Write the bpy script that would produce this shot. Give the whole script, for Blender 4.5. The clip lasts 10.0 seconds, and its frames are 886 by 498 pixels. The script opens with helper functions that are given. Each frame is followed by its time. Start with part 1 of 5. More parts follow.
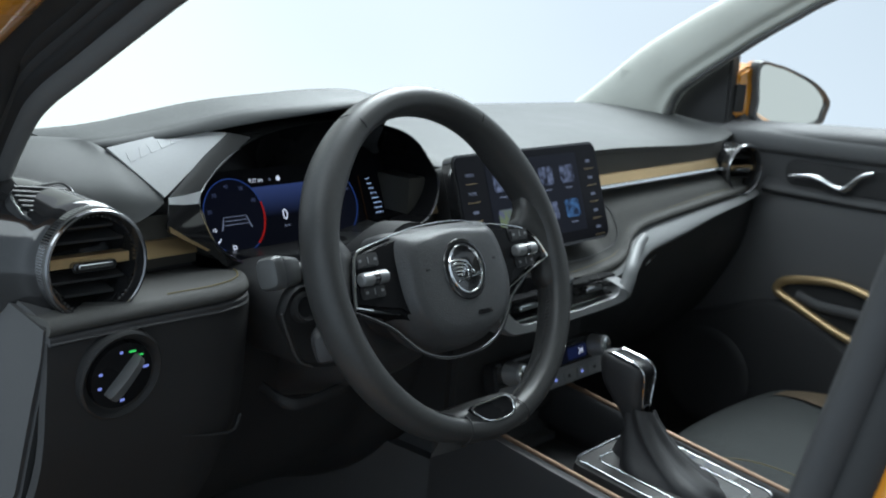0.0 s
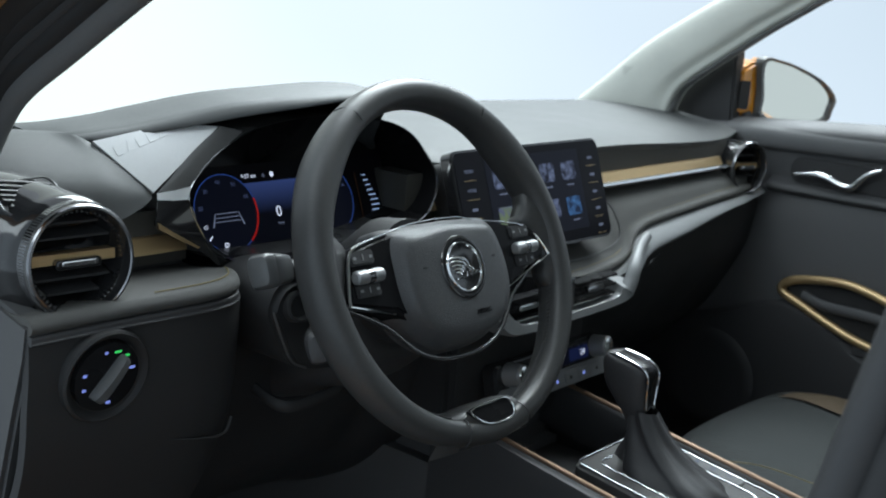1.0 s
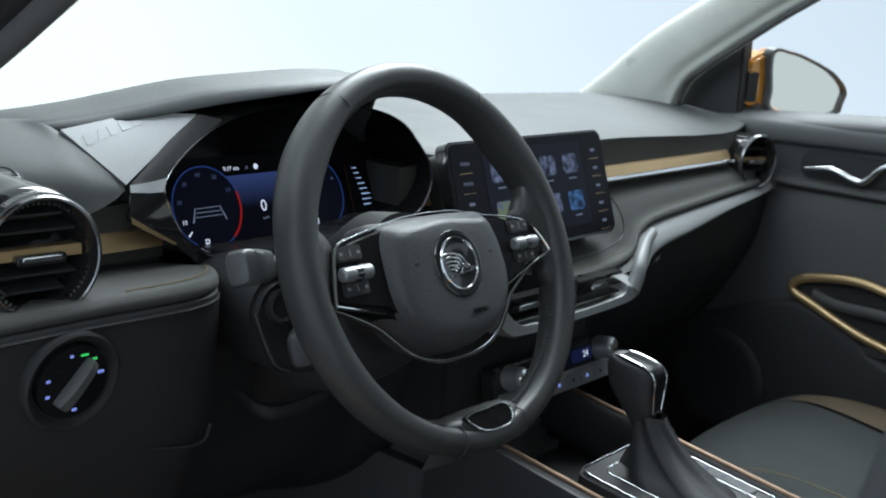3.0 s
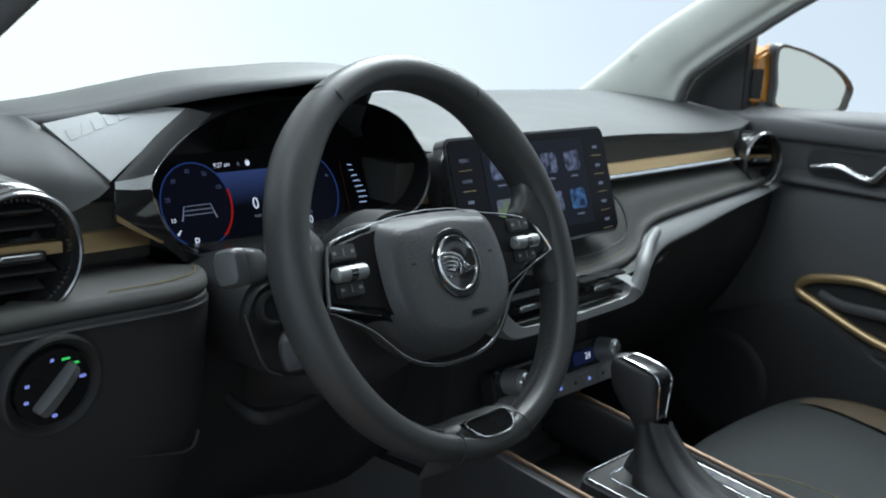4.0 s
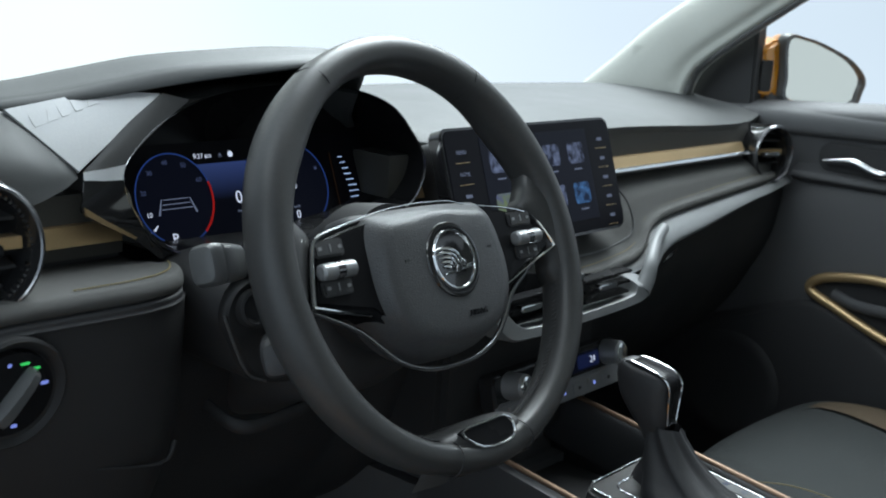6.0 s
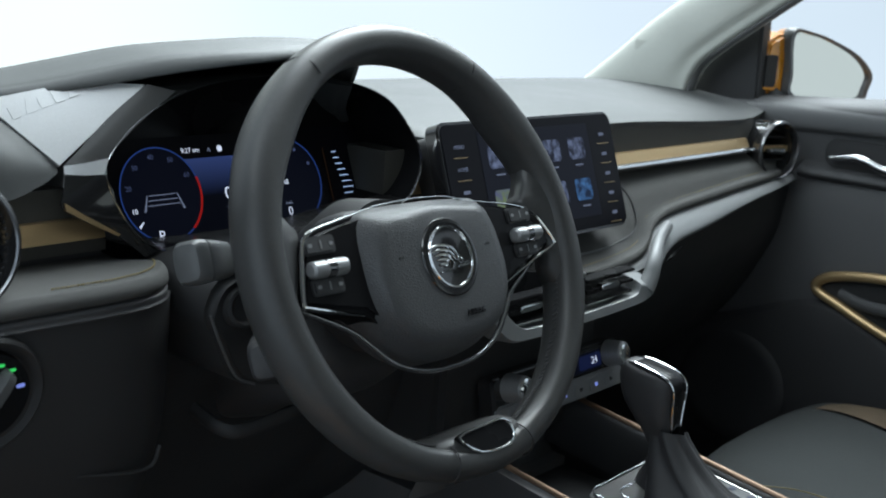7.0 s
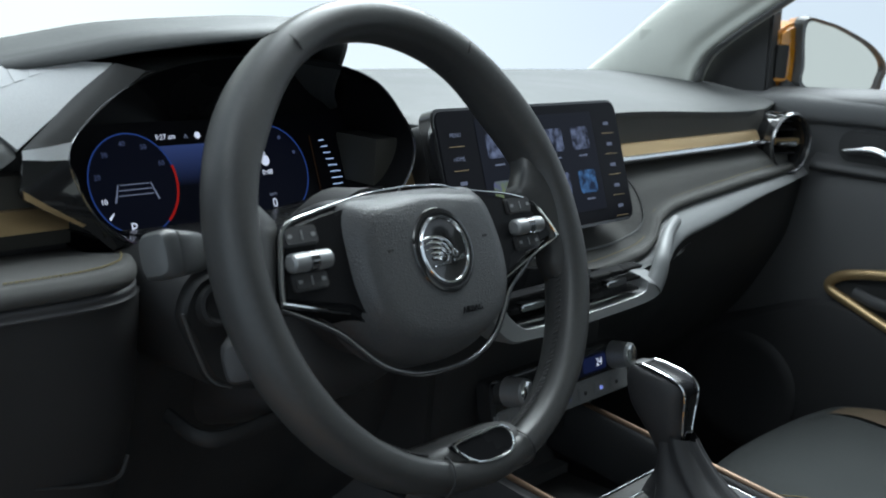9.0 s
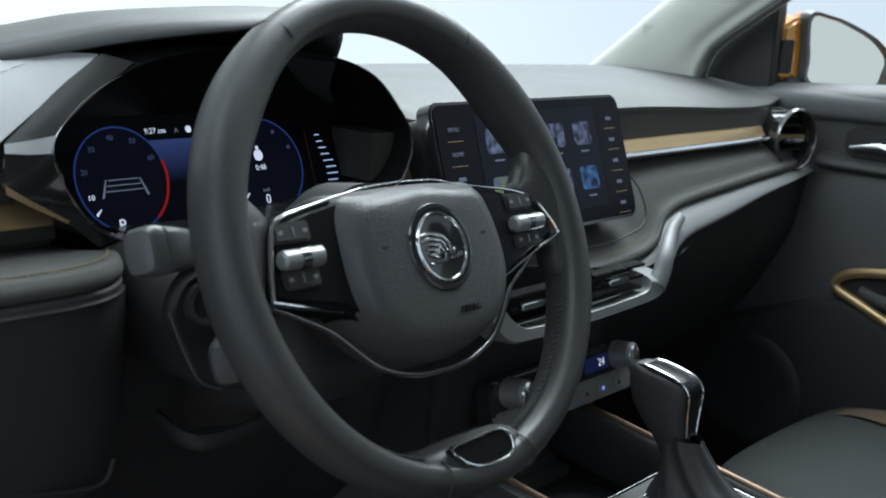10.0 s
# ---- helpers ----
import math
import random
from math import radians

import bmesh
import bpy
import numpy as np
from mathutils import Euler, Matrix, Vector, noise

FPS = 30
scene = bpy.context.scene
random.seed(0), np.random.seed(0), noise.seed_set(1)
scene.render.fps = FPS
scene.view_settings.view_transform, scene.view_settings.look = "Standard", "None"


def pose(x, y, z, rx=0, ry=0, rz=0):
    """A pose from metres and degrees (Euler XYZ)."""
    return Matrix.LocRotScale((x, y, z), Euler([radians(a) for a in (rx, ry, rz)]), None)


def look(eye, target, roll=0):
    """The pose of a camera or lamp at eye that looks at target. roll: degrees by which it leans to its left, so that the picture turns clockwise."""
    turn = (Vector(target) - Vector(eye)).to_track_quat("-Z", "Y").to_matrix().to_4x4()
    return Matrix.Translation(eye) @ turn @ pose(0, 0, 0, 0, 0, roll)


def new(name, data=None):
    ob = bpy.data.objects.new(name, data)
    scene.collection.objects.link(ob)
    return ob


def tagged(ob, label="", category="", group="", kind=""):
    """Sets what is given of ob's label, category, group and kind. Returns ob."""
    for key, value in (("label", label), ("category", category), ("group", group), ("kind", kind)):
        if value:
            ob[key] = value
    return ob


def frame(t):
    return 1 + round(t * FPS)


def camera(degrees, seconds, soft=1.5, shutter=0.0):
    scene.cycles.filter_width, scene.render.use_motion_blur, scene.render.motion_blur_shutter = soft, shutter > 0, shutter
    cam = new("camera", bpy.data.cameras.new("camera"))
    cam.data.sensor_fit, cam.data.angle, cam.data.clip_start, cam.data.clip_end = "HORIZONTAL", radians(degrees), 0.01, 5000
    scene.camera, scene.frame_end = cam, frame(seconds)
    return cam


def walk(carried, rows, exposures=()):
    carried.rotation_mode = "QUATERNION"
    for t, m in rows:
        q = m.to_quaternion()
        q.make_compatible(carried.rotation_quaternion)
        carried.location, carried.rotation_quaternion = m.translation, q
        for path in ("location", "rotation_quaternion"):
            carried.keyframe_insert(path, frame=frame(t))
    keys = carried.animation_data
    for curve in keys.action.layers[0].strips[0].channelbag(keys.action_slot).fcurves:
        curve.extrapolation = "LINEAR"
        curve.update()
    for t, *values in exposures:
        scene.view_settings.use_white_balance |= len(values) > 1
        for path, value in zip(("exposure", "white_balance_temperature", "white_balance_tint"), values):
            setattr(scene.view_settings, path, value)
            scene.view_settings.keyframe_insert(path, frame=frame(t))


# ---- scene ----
cam = camera(41.5, 10.0, soft=1.9)
cam.data.dof.use_dof, cam.data.dof.focus_distance, cam.data.dof.aperture_fstop = True, 1.02, 11.0
PATH = [
    (0, (-1.209, -0.684, 1.181), (0.298, 0.549, 0.72), 4.6),
    (0.5, (-1.195, -0.676, 1.176), (0.31, 0.558, 0.716), 4.6),
    (1, (-1.181, -0.665, 1.169), (0.325, 0.569, 0.711), 4.6),
    (1.5, (-1.168, -0.657, 1.165), (0.337, 0.578, 0.707), 4.5),
    (2, (-1.153, -0.647, 1.161), (0.351, 0.589, 0.702), 4.5),
    (2.5, (-1.139, -0.639, 1.154), (0.365, 0.599, 0.698), 4.4),
    (4, (-1.094, -0.607, 1.138), (0.41, 0.631, 0.684), 4.4),
    (4.5, (-1.081, -0.598, 1.133), (0.422, 0.641, 0.68), 4.4),
    (5, (-1.067, -0.587, 1.128), (0.437, 0.651, 0.674), 4.4),
    (5.5, (-1.053, -0.577, 1.122), (0.451, 0.661, 0.671), 4.3),
    (7, (-1.009, -0.547, 1.106), (0.495, 0.693, 0.657), 4.2),
    (7.5, (-0.995, -0.539, 1.1), (0.507, 0.703, 0.653), 4.2),
    (8, (-0.98, -0.528, 1.094), (0.523, 0.713, 0.647), 4.2),
    (8.5, (-0.968, -0.52, 1.089), (0.534, 0.723, 0.643), 4.1),
    (9, (-0.953, -0.509, 1.083), (0.55, 0.734, 0.639), 4.1),
    (9.5, (-0.941, -0.501, 1.079), (0.561, 0.742, 0.635), 4.0),
    (10, (-0.931, -0.495, 1.076), (0.57, 0.75, 0.63), 4.1),
]
walk(cam, [(t, look(eye, target, roll)) for t, eye, target, roll in PATH])

# ---- light ----
world = bpy.data.worlds.new("studio_air")
scene.world = world
world.use_nodes = True
bgn = world.node_tree.nodes["Background"]
bgn.inputs["Color"].default_value = (0.80, 0.91, 1.0, 1)
bgn.inputs["Strength"].default_value = 1.15


def softbox(name, eye, target, sx, sy, power, colour=(0.85, 0.96, 1.0)):
    d = bpy.data.lights.new(name, "AREA")
    d.shape, d.size, d.size_y, d.energy, d.color = "RECTANGLE", sx, sy, power, colour
    ob = new(name, d)
    ob.matrix_world = look(eye, target)
    return ob


softbox("softbox_overhead", (1.5, 0.9, 3.1), (0.0, 0.2, 0.9), 2.4, 1.8, 225)
softbox("softbox_door_side", (-2.3, 0.45, 2.75), (-0.3, 0.15, 0.9), 1.9, 1.5, 30)


# ---- materials ----
def mat(name, base, rough=0.5, metal=0.0, grain=0.0, scale=900.0, vary=0.12, coat=0.0, spec=0.5, wear=0.08):
    m = bpy.data.materials.new(name)
    m.use_nodes = True
    nt = m.node_tree
    b = nt.nodes["Principled BSDF"]
    b.inputs["Roughness"].default_value = rough
    b.inputs["Metallic"].default_value = metal
    b.inputs["Coat Weight"].default_value = coat
    b.inputs["Specular IOR Level"].default_value = spec
    tc = nt.nodes.new("ShaderNodeTexCoord")
    big = nt.nodes.new("ShaderNodeTexNoise")
    big.inputs["Scale"].default_value = 7.0
    big.inputs["Detail"].default_value = 5.0
    fine = nt.nodes.new("ShaderNodeTexNoise")
    fine.inputs["Scale"].default_value = scale
    fine.inputs["Detail"].default_value = 2.0
    nt.links.new(tc.outputs["Object"], big.inputs["Vector"])
    nt.links.new(tc.outputs["Object"], fine.inputs["Vector"])
    add = nt.nodes.new("ShaderNodeMath")
    add.operation = "ADD"
    nt.links.new(big.outputs["Fac"], add.inputs[0])
    nt.links.new(fine.outputs["Fac"], add.inputs[1])
    ramp = nt.nodes.new("ShaderNodeMapRange")
    ramp.inputs["From Min"].default_value, ramp.inputs["From Max"].default_value = 0.6, 1.4
    ramp.inputs["To Min"].default_value, ramp.inputs["To Max"].default_value = 1 - vary, 1 + vary
    nt.links.new(add.outputs[0], ramp.inputs["Value"])
    mul = nt.nodes.new("ShaderNodeVectorMath")
    mul.operation = "SCALE"
    mul.inputs[0].default_value = base[:3]
    nt.links.new(ramp.outputs["Result"], mul.inputs["Scale"])
    nt.links.new(mul.outputs["Vector"], b.inputs["Base Color"])
    rr = nt.nodes.new("ShaderNodeMapRange")
    rr.inputs["From Min"].default_value, rr.inputs["From Max"].default_value = 0.3, 0.7
    rr.inputs["To Min"].default_value, rr.inputs["To Max"].default_value = max(0.02, rough - wear), min(1.0, rough + wear)
    nt.links.new(big.outputs["Fac"], rr.inputs["Value"])
    nt.links.new(rr.outputs["Result"], b.inputs["Roughness"])
    if grain:
        bump = nt.nodes.new("ShaderNodeBump")
        bump.inputs["Strength"].default_value = grain
        bump.inputs["Distance"].default_value = 0.0006
        nt.links.new(fine.outputs["Fac"], bump.inputs["Height"])
        nt.links.new(bump.outputs["Normal"], b.inputs["Normal"])
    return m


def leather(name, base, rough, cell=420.0, strength=0.5):
    m = mat(name, base, rough, grain=0.0, scale=260.0)
    nt = m.node_tree
    tc = nt.nodes.new("ShaderNodeTexCoord")
    v = nt.nodes.new("ShaderNodeTexVoronoi")
    v.feature = "DISTANCE_TO_EDGE"
    v.inputs["Scale"].default_value = cell
    nt.links.new(tc.outputs["Object"], v.inputs["Vector"])
    bump = nt.nodes.new("ShaderNodeBump")
    bump.inputs["Strength"].default_value = strength
    bump.inputs["Distance"].default_value = 0.0005
    nt.links.new(v.outputs["Distance"], bump.inputs["Height"])
    nt.links.new(bump.outputs["Normal"], nt.nodes["Principled BSDF"].inputs["Normal"])
    return m


def glow(name, colour, strength):
    m = bpy.data.materials.new(name)
    m.use_nodes = True
    b = m.node_tree.nodes["Principled BSDF"]
    b.inputs["Base Color"].default_value = (0.01, 0.01, 0.012, 1)
    b.inputs["Roughness"].default_value = 0.3
    b.inputs["Specular IOR Level"].default_value = 0.05
    b.inputs["Emission Color"].default_value = (*colour, 1)
    b.inputs["Emission Strength"].default_value = strength
    return m


TOP = mat("soft_grey_dash_plastic", (0.082, 0.085, 0.085), 0.56, grain=0.35, scale=1400, spec=0.3)
LIP = mat("smooth_grey_lip_plastic", (0.20, 0.206, 0.21), 0.5, grain=0.2, scale=1400)
DOORTOP = mat("grey_door_top", (0.085, 0.086, 0.088), 0.6, grain=0.3, scale=1300)
BELT = mat("dark_grey_door_rail", (0.062, 0.062, 0.064), 0.6, grain=0.3, scale=1300)
DARK = mat("dark_moulded_plastic", (0.038, 0.038, 0.040), 0.55, grain=0.35, scale=1300)
DARKER = mat("black_matt_plastic", (0.019, 0.019, 0.020), 0.66, grain=0.25, scale=1200)
SHELL = mat("satin_graphite_plastic", (0.085, 0.087, 0.088), 0.34, grain=0.1, scale=1500)
PANEL = mat("satin_silver_grey_panel", (0.80, 0.81, 0.81), 0.36, metal=0.3, grain=0.1, scale=1500)
GRAPHITE = mat("polished_graphite_plastic", (0.075, 0.075, 0.074), 0.24, grain=0.04, scale=1500)
PIANO = mat("gloss_black_plastic", (0.018, 0.018, 0.019), 0.14, coat=0.5)
INSERT = mat("dark_gloss_insert", (0.012, 0.012, 0.013), 0.25, spec=0.09)
RECESS = mat("satin_dark_dash_band", (0.075, 0.072, 0.064), 0.4, grain=0.1)
DOORCARD = mat("charcoal_door_card", (0.080, 0.080, 0.083), 0.62, grain=0.35, scale=1300)
FABRIC = mat("charcoal_dash_fabric", (0.066, 0.065, 0.062), 0.8, grain=0.9, scale=2400, vary=0.25)
SEATCLOTH = mat("charcoal_seat_cloth", (0.027, 0.031, 0.031), 0.9, grain=0.9, scale=1800, vary=0.25)
SEATBROWN = mat("brown_seat_cloth", (0.10, 0.072, 0.045), 0.9, grain=0.9, scale=1800, vary=0.25)
LEATHER = leather("black_wheel_leather", (0.046, 0.046, 0.046), 0.38, 620, 0.3)
LEATHER.node_tree.nodes["Principled BSDF"].inputs["Specular IOR Level"].default_value = 0.5
AIRSKIN = leather("grained_airbag_skin", (0.066, 0.067, 0.070), 0.40, 430, 0.9)
BOOT = leather("gear_boot_leather", (0.03, 0.03, 0.032), 0.5, 520, 0.4)
GOLD = mat("brushed_bronze_trim", (0.62, 0.44, 0.235), 0.36, metal=0.7, grain=0.12, scale=1600)
COPPER = mat("copper_rail", (0.19, 0.125, 0.085), 0.5, metal=0.7)
CHROME = mat("chrome", (0.80, 0.81, 0.82), 0.12, metal=1.0, vary=0.03, wear=0.05)
SATIN = mat("satin_chrome", (0.62, 0.63, 0.64), 0.26, metal=1.0, vary=0.05)
DARKCHROME = mat("dark_chrome", (0.25, 0.25, 0.26), 0.2, metal=1.0)
ORANGE = mat("orange_car_paint", (0.60, 0.23, 0.012), 0.3, coat=0.9, vary=0.05)
TRIM = mat("pale_grey_pillar_trim", (0.55, 0.56, 0.51), 0.75, grain=0.5, scale=1100)
TRIMDARK = mat("grey_pillar_moulding", (0.13, 0.13, 0.13), 0.65, grain=0.3)
RUBBER = mat("black_rubber_seal", (0.018, 0.018, 0.019), 0.6, grain=0.3)
STITCH = mat("ochre_stitching_thread", (0.20, 0.16, 0.07), 0.8)
DSTITCH = mat("dark_stitching_thread", (0.07, 0.07, 0.07), 0.7)
CARPET = mat("black_floor_carpet", (0.08, 0.08, 0.083), 0.95, grain=0.9, scale=1200)
SILVER = mat("silver_painted_plastic", (0.30, 0.305, 0.31), 0.4, metal=0.5)
MIRROR = mat("mirror_glass", (0.74, 0.755, 0.76), 0.03, metal=1.0, vary=0.0, wear=0.01)
FLOORM = mat("grey_studio_floor", (0.14, 0.145, 0.15), 0.5, vary=0.06)
REDM = mat("red_hazard_print", (0.45, 0.03, 0.02), 0.5)
SCREENGLASS = mat("black_screen_glass", (0.010, 0.010, 0.013), 0.2, vary=0.0, spec=0.06)
BLUEGLOW = glow("dark_blue_display", (0.010, 0.018, 0.075), 0.45)
GAUGEBG = glow("black_blue_display", (0.004, 0.006, 0.018), 0.3)
BLUERING = glow("blue_gauge_ring", (0.03, 0.08, 0.34), 0.42)
REDRING = glow("red_gauge_arc", (0.50, 0.015, 0.012), 0.45)
WHITEGLOW = glow("white_display_marks", (0.62, 0.70, 0.88), 0.95)
DIMBLUE = glow("dim_blue_marks", (0.10, 0.14, 0.30), 0.35)
BROWNGLOW = glow("dim_brown_line", (0.10, 0.05, 0.02), 0.10)
DIMGLOW = glow("dim_display_marks", (0.26, 0.32, 0.48), 0.42)
PALEGLOW = glow("pale_blue_bars", (0.35, 0.50, 0.80), 0.95)
SYMBOL = glow("blue_white_symbols", (0.20, 0.27, 0.75), 0.9)
GREENGLOW = glow("green_symbols", (0.05, 0.75, 0.16), 0.8)
MENUBG = glow("dim_menu_background", (0.012, 0.016, 0.032), 0.3)


def picture(name, dark, bright, scale, strength):
    """A small lit photograph seen from afar: soft patches between two colours."""
    m = glow(name, bright, strength)
    nt = m.node_tree
    tc = nt.nodes.new("ShaderNodeTexCoord")
    n = nt.nodes.new("ShaderNodeTexNoise")
    n.inputs["Scale"].default_value, n.inputs["Detail"].default_value = scale, 4.0
    r = nt.nodes.new("ShaderNodeValToRGB")
    r.color_ramp.elements[0].position, r.color_ramp.elements[0].color = 0.36, (*dark, 1)
    r.color_ramp.elements[1].position, r.color_ramp.elements[1].color = 0.70, (*bright, 1)
    nt.links.new(tc.outputs["Object"], n.inputs["Vector"])
    nt.links.new(n.outputs["Fac"], r.inputs["Fac"])
    nt.links.new(r.outputs["Color"], nt.nodes["Principled BSDF"].inputs["Emission Color"])
    return m


def fading(name, low, high, z0, z1, strength):
    """A lit field that fades from the bottom up."""
    m = glow(name, high, strength)
    nt = m.node_tree
    tc = nt.nodes.new("ShaderNodeTexCoord")
    sep = nt.nodes.new("ShaderNodeSeparateXYZ")
    mr = nt.nodes.new("ShaderNodeMapRange")
    mr.inputs["From Min"].default_value, mr.inputs["From Max"].default_value = z0, z1
    mix = nt.nodes.new("ShaderNodeMix")
    mix.data_type = "RGBA"
    mix.inputs[6].default_value, mix.inputs[7].default_value = (*low, 1), (*high, 1)
    nt.links.new(tc.outputs["Object"], sep.inputs[0])
    nt.links.new(sep.outputs["Z"], mr.inputs["Value"])
    nt.links.new(mr.outputs["Result"], mix.inputs[0])
    nt.links.new(mix.outputs[2], nt.nodes["Principled BSDF"].inputs["Emission Color"])
    return m


CLUSTERBLUE = fading("fading_blue_display", (0.0005, 0.001, 0.004), (0.035, 0.062, 0.20), 0.908, 0.938, 0.62)
PICTURE_BLUE = picture("blue_menu_photo", (0.008, 0.02, 0.06), (0.10, 0.30, 0.70), 110, 0.6)
PICTURE_GREY = picture("grey_menu_photo", (0.012, 0.016, 0.035), (0.24, 0.31, 0.52), 120, 0.5)
PICTURE_GREEN = picture("green_menu_photo", (0.14, 0.16, 0.34), (0.26, 0.38, 0.06), 90, 0.5)


# ---- mesh helpers ----
def finish(bm, sharp=38):
    bmesh.ops.remove_doubles(bm, verts=bm.verts, dist=1e-6)
    bmesh.ops.recalc_face_normals(bm, faces=bm.faces)
    for f in bm.faces:
        f.smooth = True
    for e in bm.edges:
        if len(e.link_faces) == 2 and e.calc_face_angle(0) > radians(sharp):
            e.smooth = False
    return bm


def world_of(ob):
    m = Matrix.Identity(4)
    while ob is not None:
        m = ob.matrix_parent_inverse @ ob.matrix_basis @ m if ob.parent else ob.matrix_basis @ m
        ob = ob.parent
    return m


def part(name, bm, material, parent=None, label="", local=False, sharp=38):
    finish(bm, sharp)
    me = bpy.data.meshes.new(name)
    bm.to_mesh(me)
    bm.free()
    me.materials.append(material)
    ob = new(name, me)
    if parent is not None:
        ob.parent = parent
        if not local:
            ob.matrix_parent_inverse = world_of(parent).inverted()
    if label:
        ob["label"] = label
    return ob


def thing(name, place, label, category, group="", kind="", m=None):
    ob = new(name)
    ob.empty_display_size = 0.05
    ob.matrix_basis = m if m is not None else Matrix.Translation(place)
    return tagged(ob, label, category, group, kind)


def spline(pts, n=8, closed=False):
    """Catmull-Rom through the points, n steps a span."""
    p = [Vector(q) for q in pts]
    out = []
    k = len(p)
    spans = k if closed else k - 1
    for i in range(spans):
        if closed:
            a, b, c, d = p[(i - 1) % k], p[i], p[(i + 1) % k], p[(i + 2) % k]
        else:
            b, c = p[i], p[i + 1]
            a = p[i - 1] if i else b + (b - c)
            d = p[i + 2] if i + 2 < k else c + (c - b)
        for j in range(n):
            t = j / n
            out.append(0.5 * ((2 * b) + (c - a) * t + (2 * a - 5 * b + 4 * c - d) * t * t + (3 * b - a - 3 * c + d) * t ** 3))
    if not closed:
        out.append(p[-1])
    return out


def loft(rows, ring=False, loop=False, cap=False, bm=None):
    """Faces between rows of points. ring: each row is closed; loop: the last row joins the first; cap: close both ends."""
    bm = bm or bmesh.new()
    v = [[bm.verts.new(p) for p in r] for r in rows]
    n = len(rows[0])
    for i in range(len(v) if loop else len(v) - 1):
        a, b = v[i], v[(i + 1) % len(v)]
        for j in range(n if ring else n - 1):
            bm.faces.new((a[j], a[(j + 1) % n], b[(j + 1) % n], b[j]))
    if cap:
        bm.faces.new(v[0])
        bm.faces.new(v[-1][::-1])
    return bm


def sheet(rows, thick):
    """A lofted skin with a thickness; positive grows along the normals' back."""
    bm = loft(rows)
    bmesh.ops.recalc_face_normals(bm, faces=bm.faces)
    bmesh.ops.solidify(bm, geom=bm.faces[:], thickness=thick)
    return bm


def tube(path, radius, sides=12, closed=False, flat=1.0, up=(0, 0, 1), cap=True):
    """A swept round bar; radius is one number or one for each point; flat squeezes it across 'up'."""
    p = [Vector(q) for q in path]
    rows = []
    k = len(p)
    for i, q in enumerate(p):
        t = (p[(i + 1) % k] - p[i - 1]) if closed else (p[min(i + 1, k - 1)] - p[max(i - 1, 0)])
        t.normalize()
        s = t.cross(Vector(up))
        s = s.normalized() if s.length > 1e-5 else Vector((1, 0, 0))
        w = s.cross(t)
        r = radius[i] if isinstance(radius, (list, tuple)) else radius
        rows.append([q + s * (r * math.cos(a)) + w * (r * flat * math.sin(a)) for a in (2 * math.pi * j / sides for j in range(sides))])
    return loft(rows, ring=True, loop=closed, cap=cap and not closed)


def slab(outline, depth, axes=None, bevel=0.0, segments=2):
    """A flat outline (x, y) pushed back by depth along -z, its front edge rounded; axes: matrix from there to the world."""
    bm = bmesh.new()
    vs = [bm.verts.new((q[0], q[1], 0)) for q in outline]
    f = bm.faces.new(vs)
    f.normal_update()
    if f.normal.z < 0:
        f.normal_flip()
    r = bmesh.ops.extrude_face_region(bm, geom=[f])
    moved = [g for g in r["geom"] if isinstance(g, bmesh.types.BMVert)]
    bmesh.ops.translate(bm, vec=(0, 0, -depth), verts=vs)
    if bevel:
        tops = {g for g in moved}
        es = [e for e in bm.edges if e.verts[0] in tops and e.verts[1] in tops]
        bmesh.ops.bevel(bm, geom=es, offset=bevel, segments=segments, affect="EDGES", clamp_overlap=True)
    if axes is not None:
        bm.transform(axes)
    return bm


def box(lo, hi, bevel=0.0, segments=2):
    bm = bmesh.new()
    bmesh.ops.create_cube(bm, size=1)
    for v in bm.verts:
        v.co = Vector([lo[i] + (hi[i] - lo[i]) * (v.co[i] + 0.5) for i in range(3)])
    if bevel:
        bmesh.ops.bevel(bm, geom=bm.edges[:], offset=bevel, segments=segments, affect="EDGES", clamp_overlap=True)
    return bm


def rounded(w, h, r, n=5, cx=0.0, cy=0.0):
    out = []
    for sx, sy, a0 in ((1, 1, 0), (-1, 1, 90), (-1, -1, 180), (1, -1, 270)):
        for i in range(n + 1):
            a = radians(a0 + 90 * i / n)
            out.append((cx + sx * (w / 2 - r) + r * math.cos(a), cy + sy * (h / 2 - r) + r * math.sin(a)))
    return out


def ring_bm(profile, n=40, start=0.0, stop=360.0, m=None, sx=1.0, sy=1.0):
    """Turns (radius, height) pairs round the local z axis; whole or part of a turn."""
    whole = stop - start >= 359.9
    k = n if whole else n + 1
    rows = [[Vector((sx * r * math.cos(a), sy * r * math.sin(a), h)) for r, h in profile] for a in (radians(start + (stop - start) * i / n) for i in range(k))]
    bm = loft(rows, loop=whole)
    if m is not None:
        bm.transform(m)
    return bm


def merge(*bms):
    out = bmesh.new()
    for b in bms:
        me = bpy.data.meshes.new("scrap")
        b.to_mesh(me)
        b.free()
        out.from_mesh(me)
        bpy.data.meshes.remove(me)
    return out


